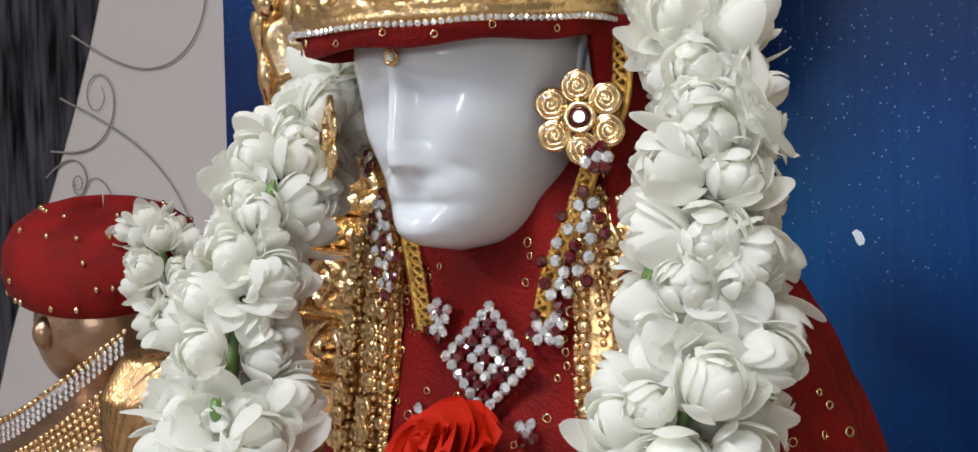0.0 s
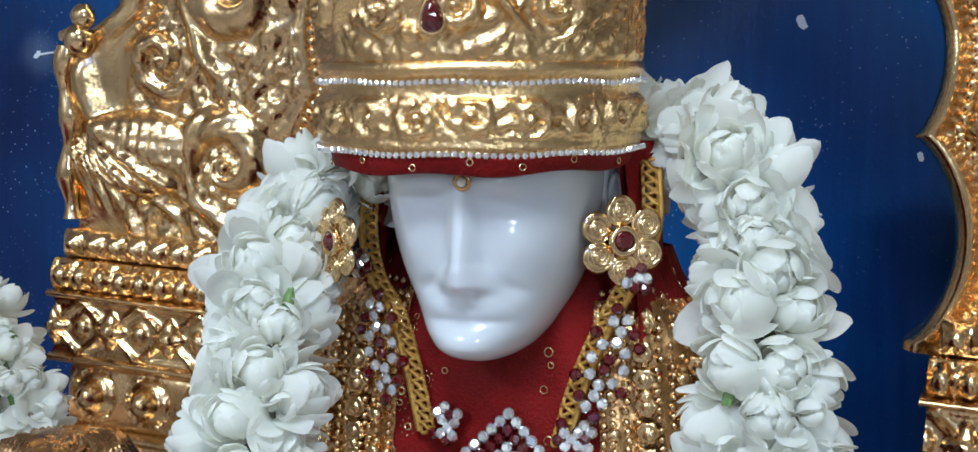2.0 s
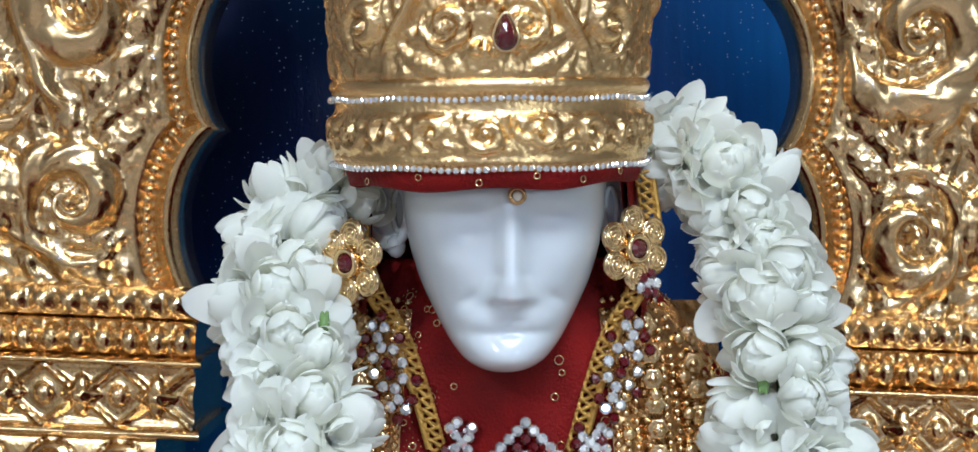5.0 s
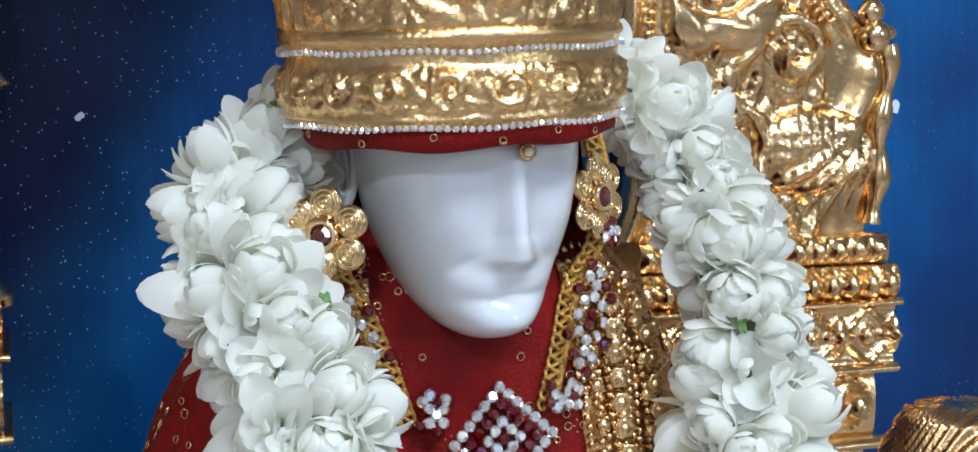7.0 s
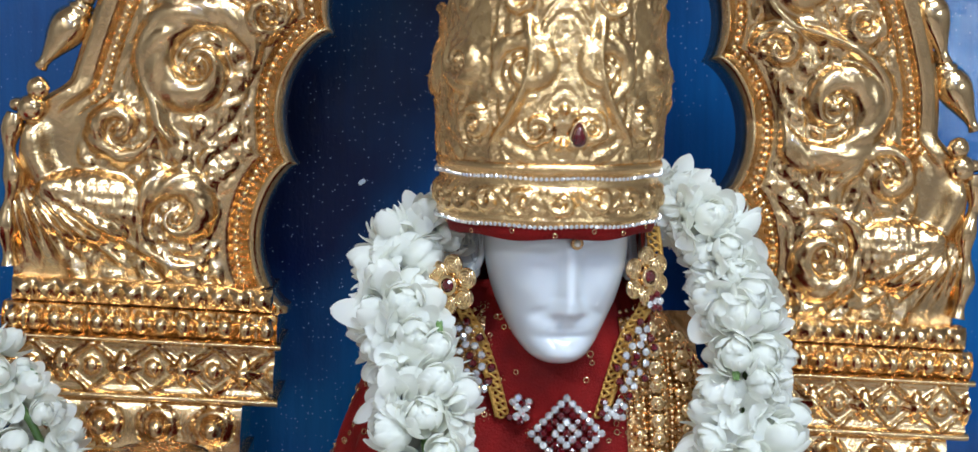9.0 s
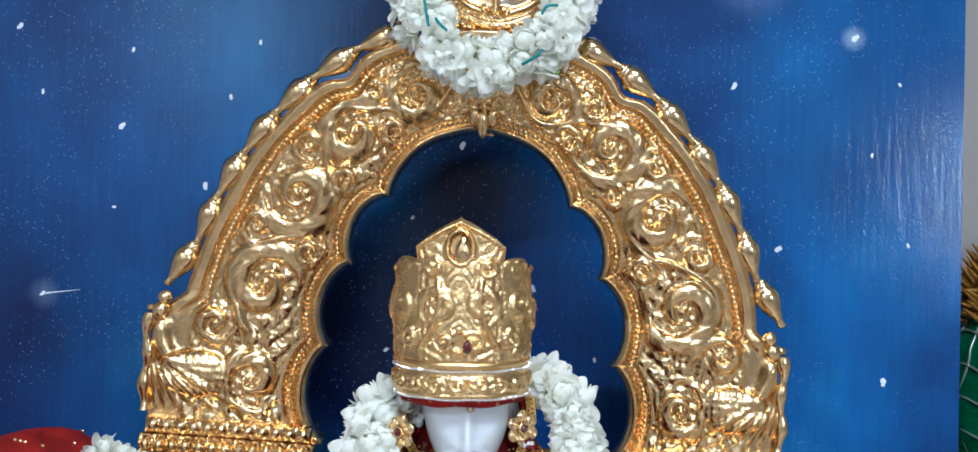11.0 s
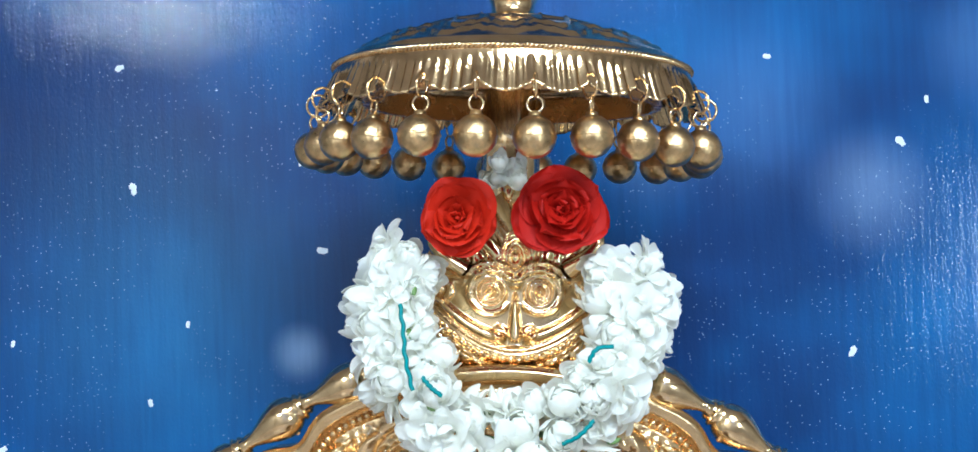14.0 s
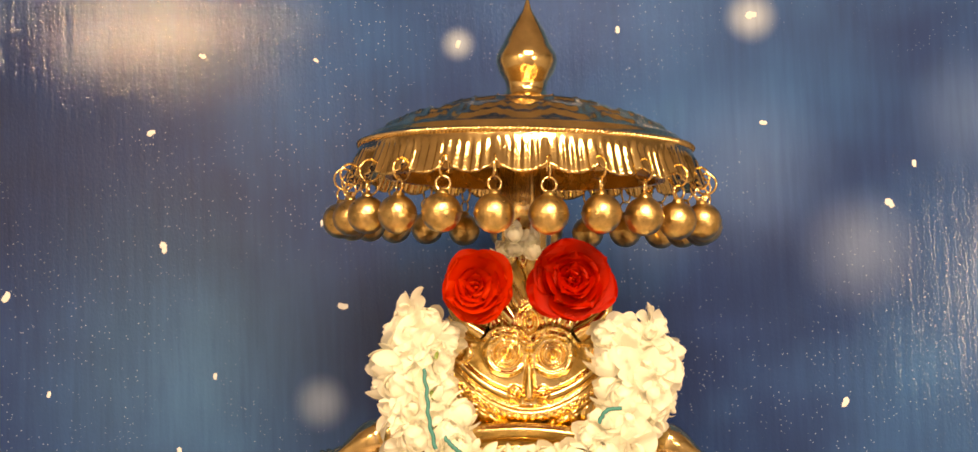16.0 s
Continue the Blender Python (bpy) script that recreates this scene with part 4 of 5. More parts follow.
def rose(name, label, at, d, size, material, seed, roll=0.0, group="red roses"):
    g = random.Random(seed)
    th = thing(name, label, "rose", facing(at, d, roll, size), group)
    for lay, (count, length, width, tilt, base) in enumerate([(6, 1.02, 0.74, 86, 0.05), (6, 0.94, 0.70, 70, 0.05), (5, 0.86, 0.62, 52, 0.05), (5, 0.78, 0.52, 36, 0.05), (4, 0.70, 0.42, 20, 0.05), (3, 0.62, 0.32, 8, 0.05), (3, 0.55, 0.22, 2, 0.03)]):
        a0 = g.uniform(0, 6)
        for i in range(count):
            vf = petal(length * g.uniform(0.86, 1.08), width * g.uniform(0.9, 1.08), 0.95 if lay > 2 else 0.4, tilt + g.uniform(-10, 8), a0 + 2 * math.pi * i / count + g.uniform(-0.15, 0.15), base, g.uniform(-0.13, 0.13), 9, 9, g.uniform(0.0, 0.5) if lay < 2 else 0.1)
            put("petal", mesh_of("petal", *vf, material), th)
    return th


rose("rose", "open orange-red rose set on the crest of the gold arch", (-0.0215, 0.668, 1.750), (-0.1, -1, 0.10), 0.0265, ROSE_A, 1)
rose("rose", "open crimson rose with pointed petals on the arch's crest", (0.0445, 0.668, 1.752), (0.1, -1, 0.12), 0.0300, ROSE_B, 2)
rose("rose", "bright red rose tucked under the statue's stone pendant", (0.006, 0.548, 1.128), (-0.2, -0.8, 0.75), 0.030, ROSE_A, 7)

# ---- the marble statue ----
HX = -0.005


def statue_head():
    n, k = 150, 110
    a = np.linspace(-np.pi, np.pi, n, endpoint=False)
    z = 1.2085 + 0.1265 * np.linspace(0, 1, k) ** 1.5
    W = np.interp(z, [1.2085, 1.2105, 1.2145, 1.222, 1.232, 1.245, 1.258, 1.272, 1.288, 1.31, 1.335], [0.0004, 0.0095, 0.0165, 0.0228, 0.0285, 0.0345, 0.0385, 0.0410, 0.0415, 0.043, 0.035])
    W[6:] = np.convolve(np.pad(W, 3, "edge"), np.ones(7) / 7, "valid")[6:]
    D = np.interp(z, [1.2085, 1.2105, 1.2145, 1.222, 1.235, 1.25, 1.265, 1.28, 1.335], [0.0005, 0.018, 0.028, 0.0355, 0.0405, 0.044, 0.047, 0.0505, 0.050])
    D[6:] = np.convolve(np.pad(D, 3, "edge"), np.ones(7) / 7, "valid")[6:]
    A, Zm = np.meshgrid(a, z, indexing="ij")
    co, si = np.cos(A), np.sin(A)
    X = W[None] * np.sign(si) * np.abs(si) ** 0.82
    Y = -D[None] * np.sign(co) * np.abs(co) ** 0.9
    front = np.clip(co, 0, 1)
    x = X - 0.003
    ax = np.abs(x)
    nose_h = np.interp(Zm, [1.232, 1.2375, 1.241, 1.247, 1.262, 1.276, 1.284], [0.0, 0.004, 0.0115, 0.0118, 0.0075, 0.0040, 0.001])
    nose_w = np.interp(Zm, [1.237, 1.243, 1.25, 1.27], [0.0088, 0.0078, 0.0050, 0.0042])
    lift = nose_h * np.exp(-(ax / nose_w) ** 2.2)
    lift = lift + 0.0026 * bell(Zm - 1.2795, 0.0045) * bell(ax - 0.015, 0.013)
    lift = lift - 0.0040 * bell(Zm - 1.2705, 0.0055) * bell(ax - 0.0155, 0.0085)
    lift = lift + 0.0019 * bell(Zm - 1.2695, 0.0030) * bell(ax - 0.0155, 0.0065)
    lift = lift + 0.0028 * bell(Zm - 1.2545, 0.009) * bell(ax - 0.023, 0.009)
    lift = lift + 0.0030 * bell(Zm - 1.2325 + 0.05 * ax, 0.0045) * bell(ax - 0.010, 0.011)
    lift = lift - 0.0014 * bell(Zm - 1.2272 + 0.02 * ax, 0.0016) * bell(ax, 0.011)
    lift = lift + 0.0034 * bell(Zm - 1.2165, 0.0060) * bell(ax, 0.016)
    lift = lift - 0.0018 * bell(Zm - 1.242 + 0.4 * (ax - 0.012), 0.003) * bell(ax - 0.0165, 0.005)
    Y = Y - lift * front
    P = np.stack([X + HX, Y + 0.585 - 0.012 * (1 - sstep(1.2085, 1.235, Zm)), Zm], -1)
    head = grid(P, wrap_u=True)
    ears = []
    for s in (-1, 1):
        t = np.linspace(0, 2 * np.pi, 20, endpoint=False)
        loop = np.stack([HX + s * (0.0480 + (0.0080 + 0.0020 * np.sin(t)) * np.cos(t)), 0.600 + 0.005 * np.cos(t), 1.274 + 0.0175 * np.sin(t)], 1)
        ears += [tube(loop, 0.0021, 8, closed=True), ball((HX + s * 0.0470, 0.603, 1.274), (0.0088, 0.0040, 0.0170), 14, 9), tube(np.stack([HX + s * (0.0445 + 0.0025 * np.cos(t)), 0.5985 + 0 * t, 1.273 + 0.009 * np.sin(t)], 1), 0.0013, 6, closed=True), ball((HX + s * 0.046, 0.598, 1.258), (0.0042, 0.0038, 0.005), 10, 7)]
    neck = lathe([(0.028, 0.95), (0.03, 1.1), (0.026, 1.19), (0.026, 1.24), (0.024, 1.25)], 24)
    return join(head, moved(neck, (HX, 0.63, 0)), *ears)


hv, hf = statue_head()
tagged(new("statue", mesh_of("statue", hv, hf, MARBLE)), "polished white marble statue wearing a gold crown and red shawl", "statue")


# ---- the red clothes ----
def shawl_body():
    rows = [(1.252, 0.062, 0.030, 0.632), (1.240, 0.067, 0.036, 0.630), (1.225, 0.078, 0.043, 0.629), (1.210, 0.092, 0.050, 0.634), (1.195, 0.103, 0.056, 0.640), (1.175, 0.112, 0.062, 0.646), (1.150, 0.121, 0.070, 0.652), (1.11, 0.132, 0.082, 0.658), (1.05, 0.155, 0.095, 0.665), (0.99, 0.165, 0.105, 0.668), (0.95, 0.170, 0.110, 0.668)]
    z = np.linspace(1.252, 0.95, 60)
    t = np.array(rows)[::-1]
    hx, hy, cy = (np.interp(z, t[:, 0], t[:, i]) for i in (1, 2, 3))
    a = np.linspace(0, 2 * np.pi, 140, endpoint=False)
    A, Zm = np.meshgrid(a, z, indexing="ij")
    fold = 0.0018 * np.sin(17 * A + 40 * Zm) * sstep(1.24, 1.15, Zm) + 0.0012 * np.sin(31 * A - 70 * Zm)
    X = (hx[None] + fold) * np.sign(np.cos(A)) * np.abs(np.cos(A)) ** 0.85
    Y = cy[None] + (hy[None] + fold) * np.sign(np.sin(A)) * np.abs(np.sin(A)) ** 0.85
    v, f = grid(np.stack([X + HX - 0.003, Y, Zm], -1), wrap_u=True)
    return v, [q[::-1] for q in f]


shawl = thing("red_shawl", "dark red sequined shawl over the statue's head and shoulders", "shawl")
put("body_cloth", mesh_of("body_cloth", *shawl_body(), RED_CLOTH), shawl)
za = np.linspace(1.296, 1.215, 30)
aa = np.radians(np.linspace(-24, 204, 60))
A, Zm = np.meshgrid(aa, za, indexing="ij")
rr = np.interp(Zm, [1.19, 1.22, 1.25, 1.296], [0.075, 0.064, 0.0605, 0.0585]) + 0.0016 * np.sin(9 * A + 60 * Zm)
ry = np.interp(Zm, [1.19, 1.25, 1.296], [0.052, 0.052, 0.056])
outer = np.stack([HX - 0.002 + rr * np.cos(A), 0.612 + ry * np.sin(A), Zm], -1)
inn = outer.copy()
inn[..., 0] = HX - 0.002 + (rr - 0.003) * np.cos(A)
inn[..., 1] = 0.612 + (ry - 0.003) * np.sin(A)
v, f = grid(np.concatenate([outer, inn[:, ::-1]], 1), wrap_v=True)
put("hood", mesh_of("hood", v, f, RED_CLOTH), shawl)
a = np.linspace(0, 2 * np.pi, 90, endpoint=False)
rows = []
for z, r, y in [(1.300, 0.0590, 0.0), (1.292, 0.0597, 0.0), (1.2862, 0.0580, 0.0), (1.2856, 0.0555, 0.0), (1.294, 0.055, 0.0)]:
    rows.append(np.stack([HX - 0.004 + r * np.cos(a) * 1.0, 0.5755 + r * np.sin(a) * 0.985, z + 0.0035 * np.sin(a + 0.2) + 0.0008 * np.sin(7 * a)], 1))
v, f = grid(np.stack(rows, 1), wrap_u=True)
put("head_band", mesh_of("head_band", v, f, RED_CLOTH), shawl)
# sequins: small gold rings sewn on the cloth
sv, sf = shawl_body()
sv = sv.reshape(140, 60, 3)
seq = []
g = random.Random(8)
for i in range(520):
    a, b = g.randrange(60, 140), g.randrange(2, 46)
    c = sv[a, b]
    du, dv = sv[(a + 1) % 140, b] - sv[a - 1, b], sv[a, b + 1] - sv[a, b - 1]
    nrm = Vector(np.cross(du, dv)).normalized()
    if nrm.y > 0:
        nrm = -nrm
    nrm = -nrm if (c[0] - HX) * nrm.x < -0.01 else nrm
    R = g.choice([0.0013, 0.0016, 0.0019])
    seq.append(moved(ring(R, 0.00042, 10, 4), m=Matrix.Translation(Vector(c) + nrm * 0.0006) @ nrm.to_track_quat("Y", "Z").to_matrix().to_4x4()))
    if i % 6 == 0:
        for j in range(8):
            t = 2 * math.pi * j / 8
            seq.append(moved(ball((0.0036 * math.cos(t), 0, 0.0036 * math.sin(t)), (0.0005, 0.0004, 0.0005), 5, 4), m=Matrix.Translation(Vector(c) + nrm * 0.0006) @ nrm.to_track_quat("Y", "Z").to_matrix().to_4x4()))
for i in range(8):
    t = math.radians(-165 + 150 * i / 7 + g.uniform(-7, 7))
    d = Vector((math.cos(t), math.sin(t), 0))
    at = Vector((HX - 0.004, 0.5755, 1.2905 + 0.0035 * math.sin(t + 0.2) - 0.002 * (i % 2))) + Vector((0.0602 * d.x, 0.0593 * d.y, 0))
    seq.append(moved(ring(0.0012, 0.0003, 10, 4), m=Matrix.Translation(at) @ d.to_track_quat("Y", "Z").to_matrix().to_4x4()))
tagged(put("sequin", mesh_of("sequin", *join(*seq), GOLD_SMOOTH), shawl, label="small gold sequin rings and dots"), kind="stuff")


def on_chest(x, z, lift=0.0):
    """A place on the front of the shawl, lifted off by some metres."""
    i = np.argmin(np.abs(sv[0, :, 2] - z))
    col = sv[70:140, i]
    j = np.argmin(np.abs(col[:, 0] - x))
    return np.array([x, col[j, 1] - lift, z])


# yellow braid along both edges of the shawl
for s in (-1, 1):
    line = smooth_path([(HX + s * 0.058, 0.598, 1.288), (HX + s * 0.060, 0.592, 1.262), (HX + s * 0.053, 0.584, 1.240), on_chest(HX + s * 0.043, 1.222, 0.003), on_chest(HX + s * 0.035, 1.200, 0.003), on_chest(HX + s * 0.028, 1.175, 0.003)], 420)
    ph = np.arange(420) * 0.42
    cords = []
    for q, amp in ((0, 0.0030), (np.pi, 0.0030)):
        c = line.copy()
        c[:, 0] += amp * np.sin(ph + q)
        c[:, 2] += 0.0012 * np.sin(2 * ph + q)
        c[:, 1] -= 0.0008 * np.cos(ph + q)
        cords.append(tube(c, 0.00085, 5))
    edge = line.copy()
    edge[:, 0] += s * 0.0040
    cords.append(tube(edge, 0.0014, 5))
    put("braid_trim", mesh_of("braid_trim", *join(*cords), GOLD_THREAD), shawl, label="yellow looped braid edging")

# ---- the crown ----
CX, CY = -0.0105, 0.5765
crown = thing("crown", "tall embossed gold crown with clear stone rows and red drop", "crown", pose(CX, CY, 1.32, 3.2, 0, 0) @ pose(0, 0, -1.32))


def crown_top(a):
    """Height of the upper rim at the angle a from the front."""
    d = np.abs(a)
    main = 1.456 - 0.022 * (d / 0.62) ** 1.25
    main = np.where(d < 0.07, 1.4575 - 0.05 * d, main)
    side = 1.414 + 0.006 * np.sqrt(np.clip(1 - ((d - 0.92) / 0.28) ** 2, 0, None))
    back = 1.405 + 0.006 * np.abs(np.cos(4 * d))
    return np.where(d < 0.64, main, np.where(d < 1.2, side, back))


def crown_shell():
    n, k = 420, 130
    a = np.linspace(-np.pi, np.pi, n, endpoint=False)
    w = np.linspace(0, 1, k)
    A, Wm = np.meshgrid(a, w, indexing="ij")
    Z = 1.323 + (crown_top(A) - 1.323) * Wm
    S = A * 0.064
    h = 0.30 * foliage(np.abs(S) + 0.5, Z, 1.5, 1.1) + 0.14 * foliage(np.abs(S) + 0.3, Z, 3.1, 2.0)
    for sx, sz, R, spin, turn in [(-0.021, 1.376, 0.019, 1, 0.4), (0.021, 1.376, 0.019, -1, 2.7), (-0.014, 1.345, 0.010, -1, 1), (0.014, 1.345, 0.010, 1, 2), (-0.026, 1.412, 0.010, 1, 2), (0.026, 1.412, 0.010, -1, 1), (-0.062, 1.38, 0.018, -1, 0), (0.062, 1.38, 0.018, 1, 3), (-0.05, 1.345, 0.012, 1, 0), (0.05, 1.345, 0.012, -1, 3), (-0.1, 1.37, 0.02, 1, 0), (0.1, 1.37, 0.02, -1, 0), (-0.06, 1.41, 0.009, 1, 0), (0.06, 1.41, 0.009, -1, 0)]:
        h = np.maximum(h, volute(S, Z, sx, sz, R, spin, turn))
    sweep = bell(np.abs(S) - (0.036 - 0.9 * (Z - 1.335) + 9 * (Z - 1.335) ** 2 + 0.004), 0.0035) * sstep(1.33, 1.345, Z) * (1 - sstep(1.392, 1.41, Z))
    h = np.maximum(h, 1.1 * sweep)
    d = np.hypot(S, (Z - 1.345) * 0.9)
    h = np.maximum(h, 0.9 * bell(d - 0.0085, 0.003) * (0.7 + 0.3 * np.cos(9 * np.arctan2(S, Z - 1.345))))
    d2 = np.hypot(S, (Z - 1.43) * 0.75)
    h = np.where(d2 < 0.013, np.maximum(0.4 * h, bell(d2 - 0.0115, 0.0025)), h)
    edge = bell(Wm - 0.965, 0.022) * (0.75 + 0.45 * np.cos(A * 150))
    h = np.maximum(h * (1 - sstep(0.93, 0.95, Wm)), edge)
    h = h * sstep(1.3235, 1.329, Z)
    rad = 0.0622 + 0.0012 * np.sin(np.pi * np.clip((Z - 1.32) / 0.11, 0, 1)) - 0.0012 * sstep(1.42, 1.463, Z) + 0.0058 * h * (1 - 0.6 * sstep(0.55, 0.8, Wm) * (np.abs(A) > 0.64))
    P = np.stack([rad * np.sin(A), -rad * np.cos(A), Z], -1)
    inner = P[:, ::-1].copy()
    ri = rad[:, ::-1] * 0 + 0.0605
    inner[..., 0], inner[..., 1] = ri * np.sin(A), -ri * np.cos(A)
    v, f = grid(np.concatenate([P, inner], 1), wrap_u=True)
    return v, f


put("crown_shell", mesh_of("crown_shell", *crown_shell(), GOLD_CROWN), crown)


def crown_band():
    n, k = 420, 34
    a = np.linspace(-np.pi, np.pi, n, endpoint=False)
    z = np.linspace(1.2925, 1.3255, k)
    A, Z = np.meshgrid(a, z, indexing="ij")
    S = A * 0.064
    h = 0.5 * foliage(S + 0.5, Z, 2.2, 4.0) + 0.15 * foliage(S + 0.2, Z, 4.0, 1.0)
    for i in range(-9, 10):
        h = np.maximum(h, 0.9 * volute(S, Z, i * 0.0205, 1.306, 0.0085, 1 if i % 2 else -1, i))
    h = h * sstep(1.297, 1.300, Z) * (1 - sstep(1.311, 1.3145, Z))
    rad = 0.0622 + 0.0046 * h + 0.0022 * bell(Z - 1.3235, 0.003) + 0.0012 * bell(Z - 1.296, 0.002)
    P = np.stack([rad * np.sin(A), -rad * np.cos(A), Z], -1)
    inner = P[:, ::-1].copy()
    inner[..., 0], inner[..., 1] = 0.0605 * np.sin(A), -0.0605 * np.cos(A)
    return grid(np.concatenate([P, inner], 1), wrap_u=True)


put("crown_band", mesh_of("crown_band", *crown_band(), GOLD_CROWN, sharp=60), crown)


def gem(r, n=8, high=0.7):
    """A cut stone on the plane y = 0 that looks towards -y."""
    a = np.linspace(0, 2 * np.pi, n, endpoint=False)
    P = [np.stack([q * r * np.cos(a), np.full(n, -y * r), q * r * np.sin(a)], 1) for q, y in ((1.0, 0), (0.93, 0.3 * high), (0.55, 0.8 * high))]
    v, f = grid(np.stack(P, 1), wrap_u=True)
    return v, f + [tuple(i * 3 + 2 for i in range(n))]


for z, r0 in ((1.3185, 0.0642), (1.2932, 0.0642)):
    rowm = []
    for i in range(146):
        a = 2 * math.pi * i / 146
        rowm.append(moved(gem(0.00128, 6), m=pose(0, 0, z + 0.0004 * math.sin(9 * a), 0, 0, math.degrees(a)) @ pose(0, -r0, 0, random.uniform(-9, 9), 0, random.uniform(-9, 9))))
    tagged(put("stone_row", mesh_of("stone_row", *join(*rowm), CRYSTAL, smooth=False), crown, label="row of clear cut stones"), kind="stuff")
a = np.linspace(0, 2 * np.pi, 20, endpoint=False)


def drop_stone(size, high):
    x = np.sin(a) * (0.72 - 0.28 * np.cos(a))
    z = -np.cos(a) * -1.15
    P = [np.stack([q * size * x, np.full(20, -h * size), q * size * z], 1) for q, h in ((1, 0), (0.95, 0.3 * high), (0.6, 0.75 * high), (0.05, 0.95 * high))]
    v, f = grid(np.stack(P, 1), wrap_u=True)
    return v, f


put("red_drop_stone", mesh_of("red_drop_stone", *drop_stone(0.0055, 0.8), RUBY, sharp=30), crown, pose(0.0075, -0.0672, 1.342, 0, 0, 5), "dark red drop stone in a gold collet")
put("stone_collet", mesh_of("stone_collet", *tube(np.stack([0.0058 * np.sin(a) * (0.72 - 0.28 * np.cos(a)), 0 * a, 0.0058 * 1.15 * np.cos(a)], 1), 0.0009, 5, True), GOLD_SMOOTH), crown, pose(0.0075, -0.0672, 1.342, 0, 0, 5))
put("crest_stone", mesh_of("crest_stone", *drop_stone(0.0105, 0.5), GOLD_SMOOTH, smooth=False), crown, pose(0.0025, -0.0655, 1.428), "faceted gold drop")

bindi = thing("forehead_ornament", "small round gold forehead ornament with a pearl", "ornament", pose(HX + 0.0055, 0.530, 1.2800, 6, 0, 4))
put("collet", mesh_of("collet", *join(ring(0.0027, 0.0009, 16, 6), moved(lathe([(0.0001, 0), (0.0032, 0.0), (0.0030, 0.0006)], 16), m=pose(0, 0, 0, 90, 0, 0))), GOLD_DARK), bindi)
put("pearl", mesh_of("pearl", *ball((0, -0.0008, 0), 0.0019, 12, 8), PEARL), bindi, label="small cream pearl")


# ---- the earrings ----
def earring(at, d, roll):
    th = thing("earring", "gold flower earring with six spiral petals and a dark red stone", "earring", Matrix.Translation(at) @ Vector(d).normalized().to_track_quat("-Y", "Z").to_matrix().to_4x4() @ pose(0, 0, 0, 0, roll, 0) @ Matrix.Diagonal((1.12, 1.12, 1.12, 1)), "pair of earrings")
    t = np.linspace(0, 2 * np.pi * 2.7, 90)
    r = 0.0006 + 0.0045 * t / t[-1]
    one = join(tube(np.stack([r * np.cos(t), -0.0011 + 0.0004 * (r / 0.005), r * np.sin(t)], 1), 0.00066, 6), moved(lathe([(0.0001, -0.0006), (0.0054, -0.0006), (0.0056, 0.0004), (0.0050, 0.0010), (0.0001, 0.0012)], 18), m=pose(0, 0, 0, 90, 0, 0)))
    me_p = mesh_of("petal", *one, GOLD_SMOOTH)
    for i in range(6):
        b = 2 * math.pi * i / 6
        put("petal", me_p, th, pose(0.0102 * math.sin(b), 0, 0.0102 * math.cos(b), 0, math.degrees(b), 0))
    put("collet", mesh_of("collet", *join(moved(lathe([(0.0048, 0.0), (0.0054, 0.001), (0.0054, 0.0030), (0.0046, 0.0036), (0.0036, 0.0030)], 20), m=pose(0, 0, 0, 90, 0, 0)), moved(lathe([(0.001, 0.0), (0.0050, 0.0012), (0.001, 0.0016)], 14), m=pose(0, 0, 0, 90, 0, 0))), GOLD_SMOOTH), th)
    put("red_stone", mesh_of("red_stone", *moved(gem(0.0036, 10, 0.7), (0, -0.0022, 0)), RUBY, smooth=False), th, label="dark red cut stone")
    return th


earring((-0.0660, 0.5620, 1.2535), (-0.57, -0.82, 0.0), 8)
earring((0.0478, 0.5785, 1.2575), (0.55, -0.83, 0.0), -4)


# ---- necklaces ----
necklace = thing("stone_necklace", "necklace of clear and dark red stones with a square diamond-shaped pendant", "necklace")


def motif(at, normal, roll, layout, name="motif"):
    """A cluster of set stones: rows of (x, z, kind) in millimetres."""
    m = Matrix.Translation(at) @ Vector(normal).normalized().to_track_quat("-Y", "Z").to_matrix().to_4x4() @ pose(0, 0, 0, 0, roll, 0)
    clear, red, seat = [], [], []
    g = random.Random(len(layout))
    for x, z, kind in layout:
        p = (x / 1000, -0.0012, z / 1000)
        tilt = pose(*p, g.uniform(-30, 20), g.uniform(0, 40), g.uniform(-30, 30))
        (red if kind else clear).append(moved(gem(0.0026, 8, 0.9), m=tilt))
        seat.append(moved(lathe([(0.0001, 0.0004), (0.0025, 0.0004), (0.0025, 0.0016)], 10), (p[0], 0.0, p[2]), pose(0, 0, 0, 90, 0, 0)))
    base = tagged(put(name, mesh_of(name, *join(*seat), GOLD_SMOOTH), necklace, m), kind="stuff")
    tagged(put("clear_stone", mesh_of("clear_stone", *join(*clear), CRYSTAL, smooth=False), base), kind="stuff")
    if red:
        tagged(put("red_stone", mesh_of("red_stone", *join(*red), RUBY, smooth=False), base), kind="stuff")


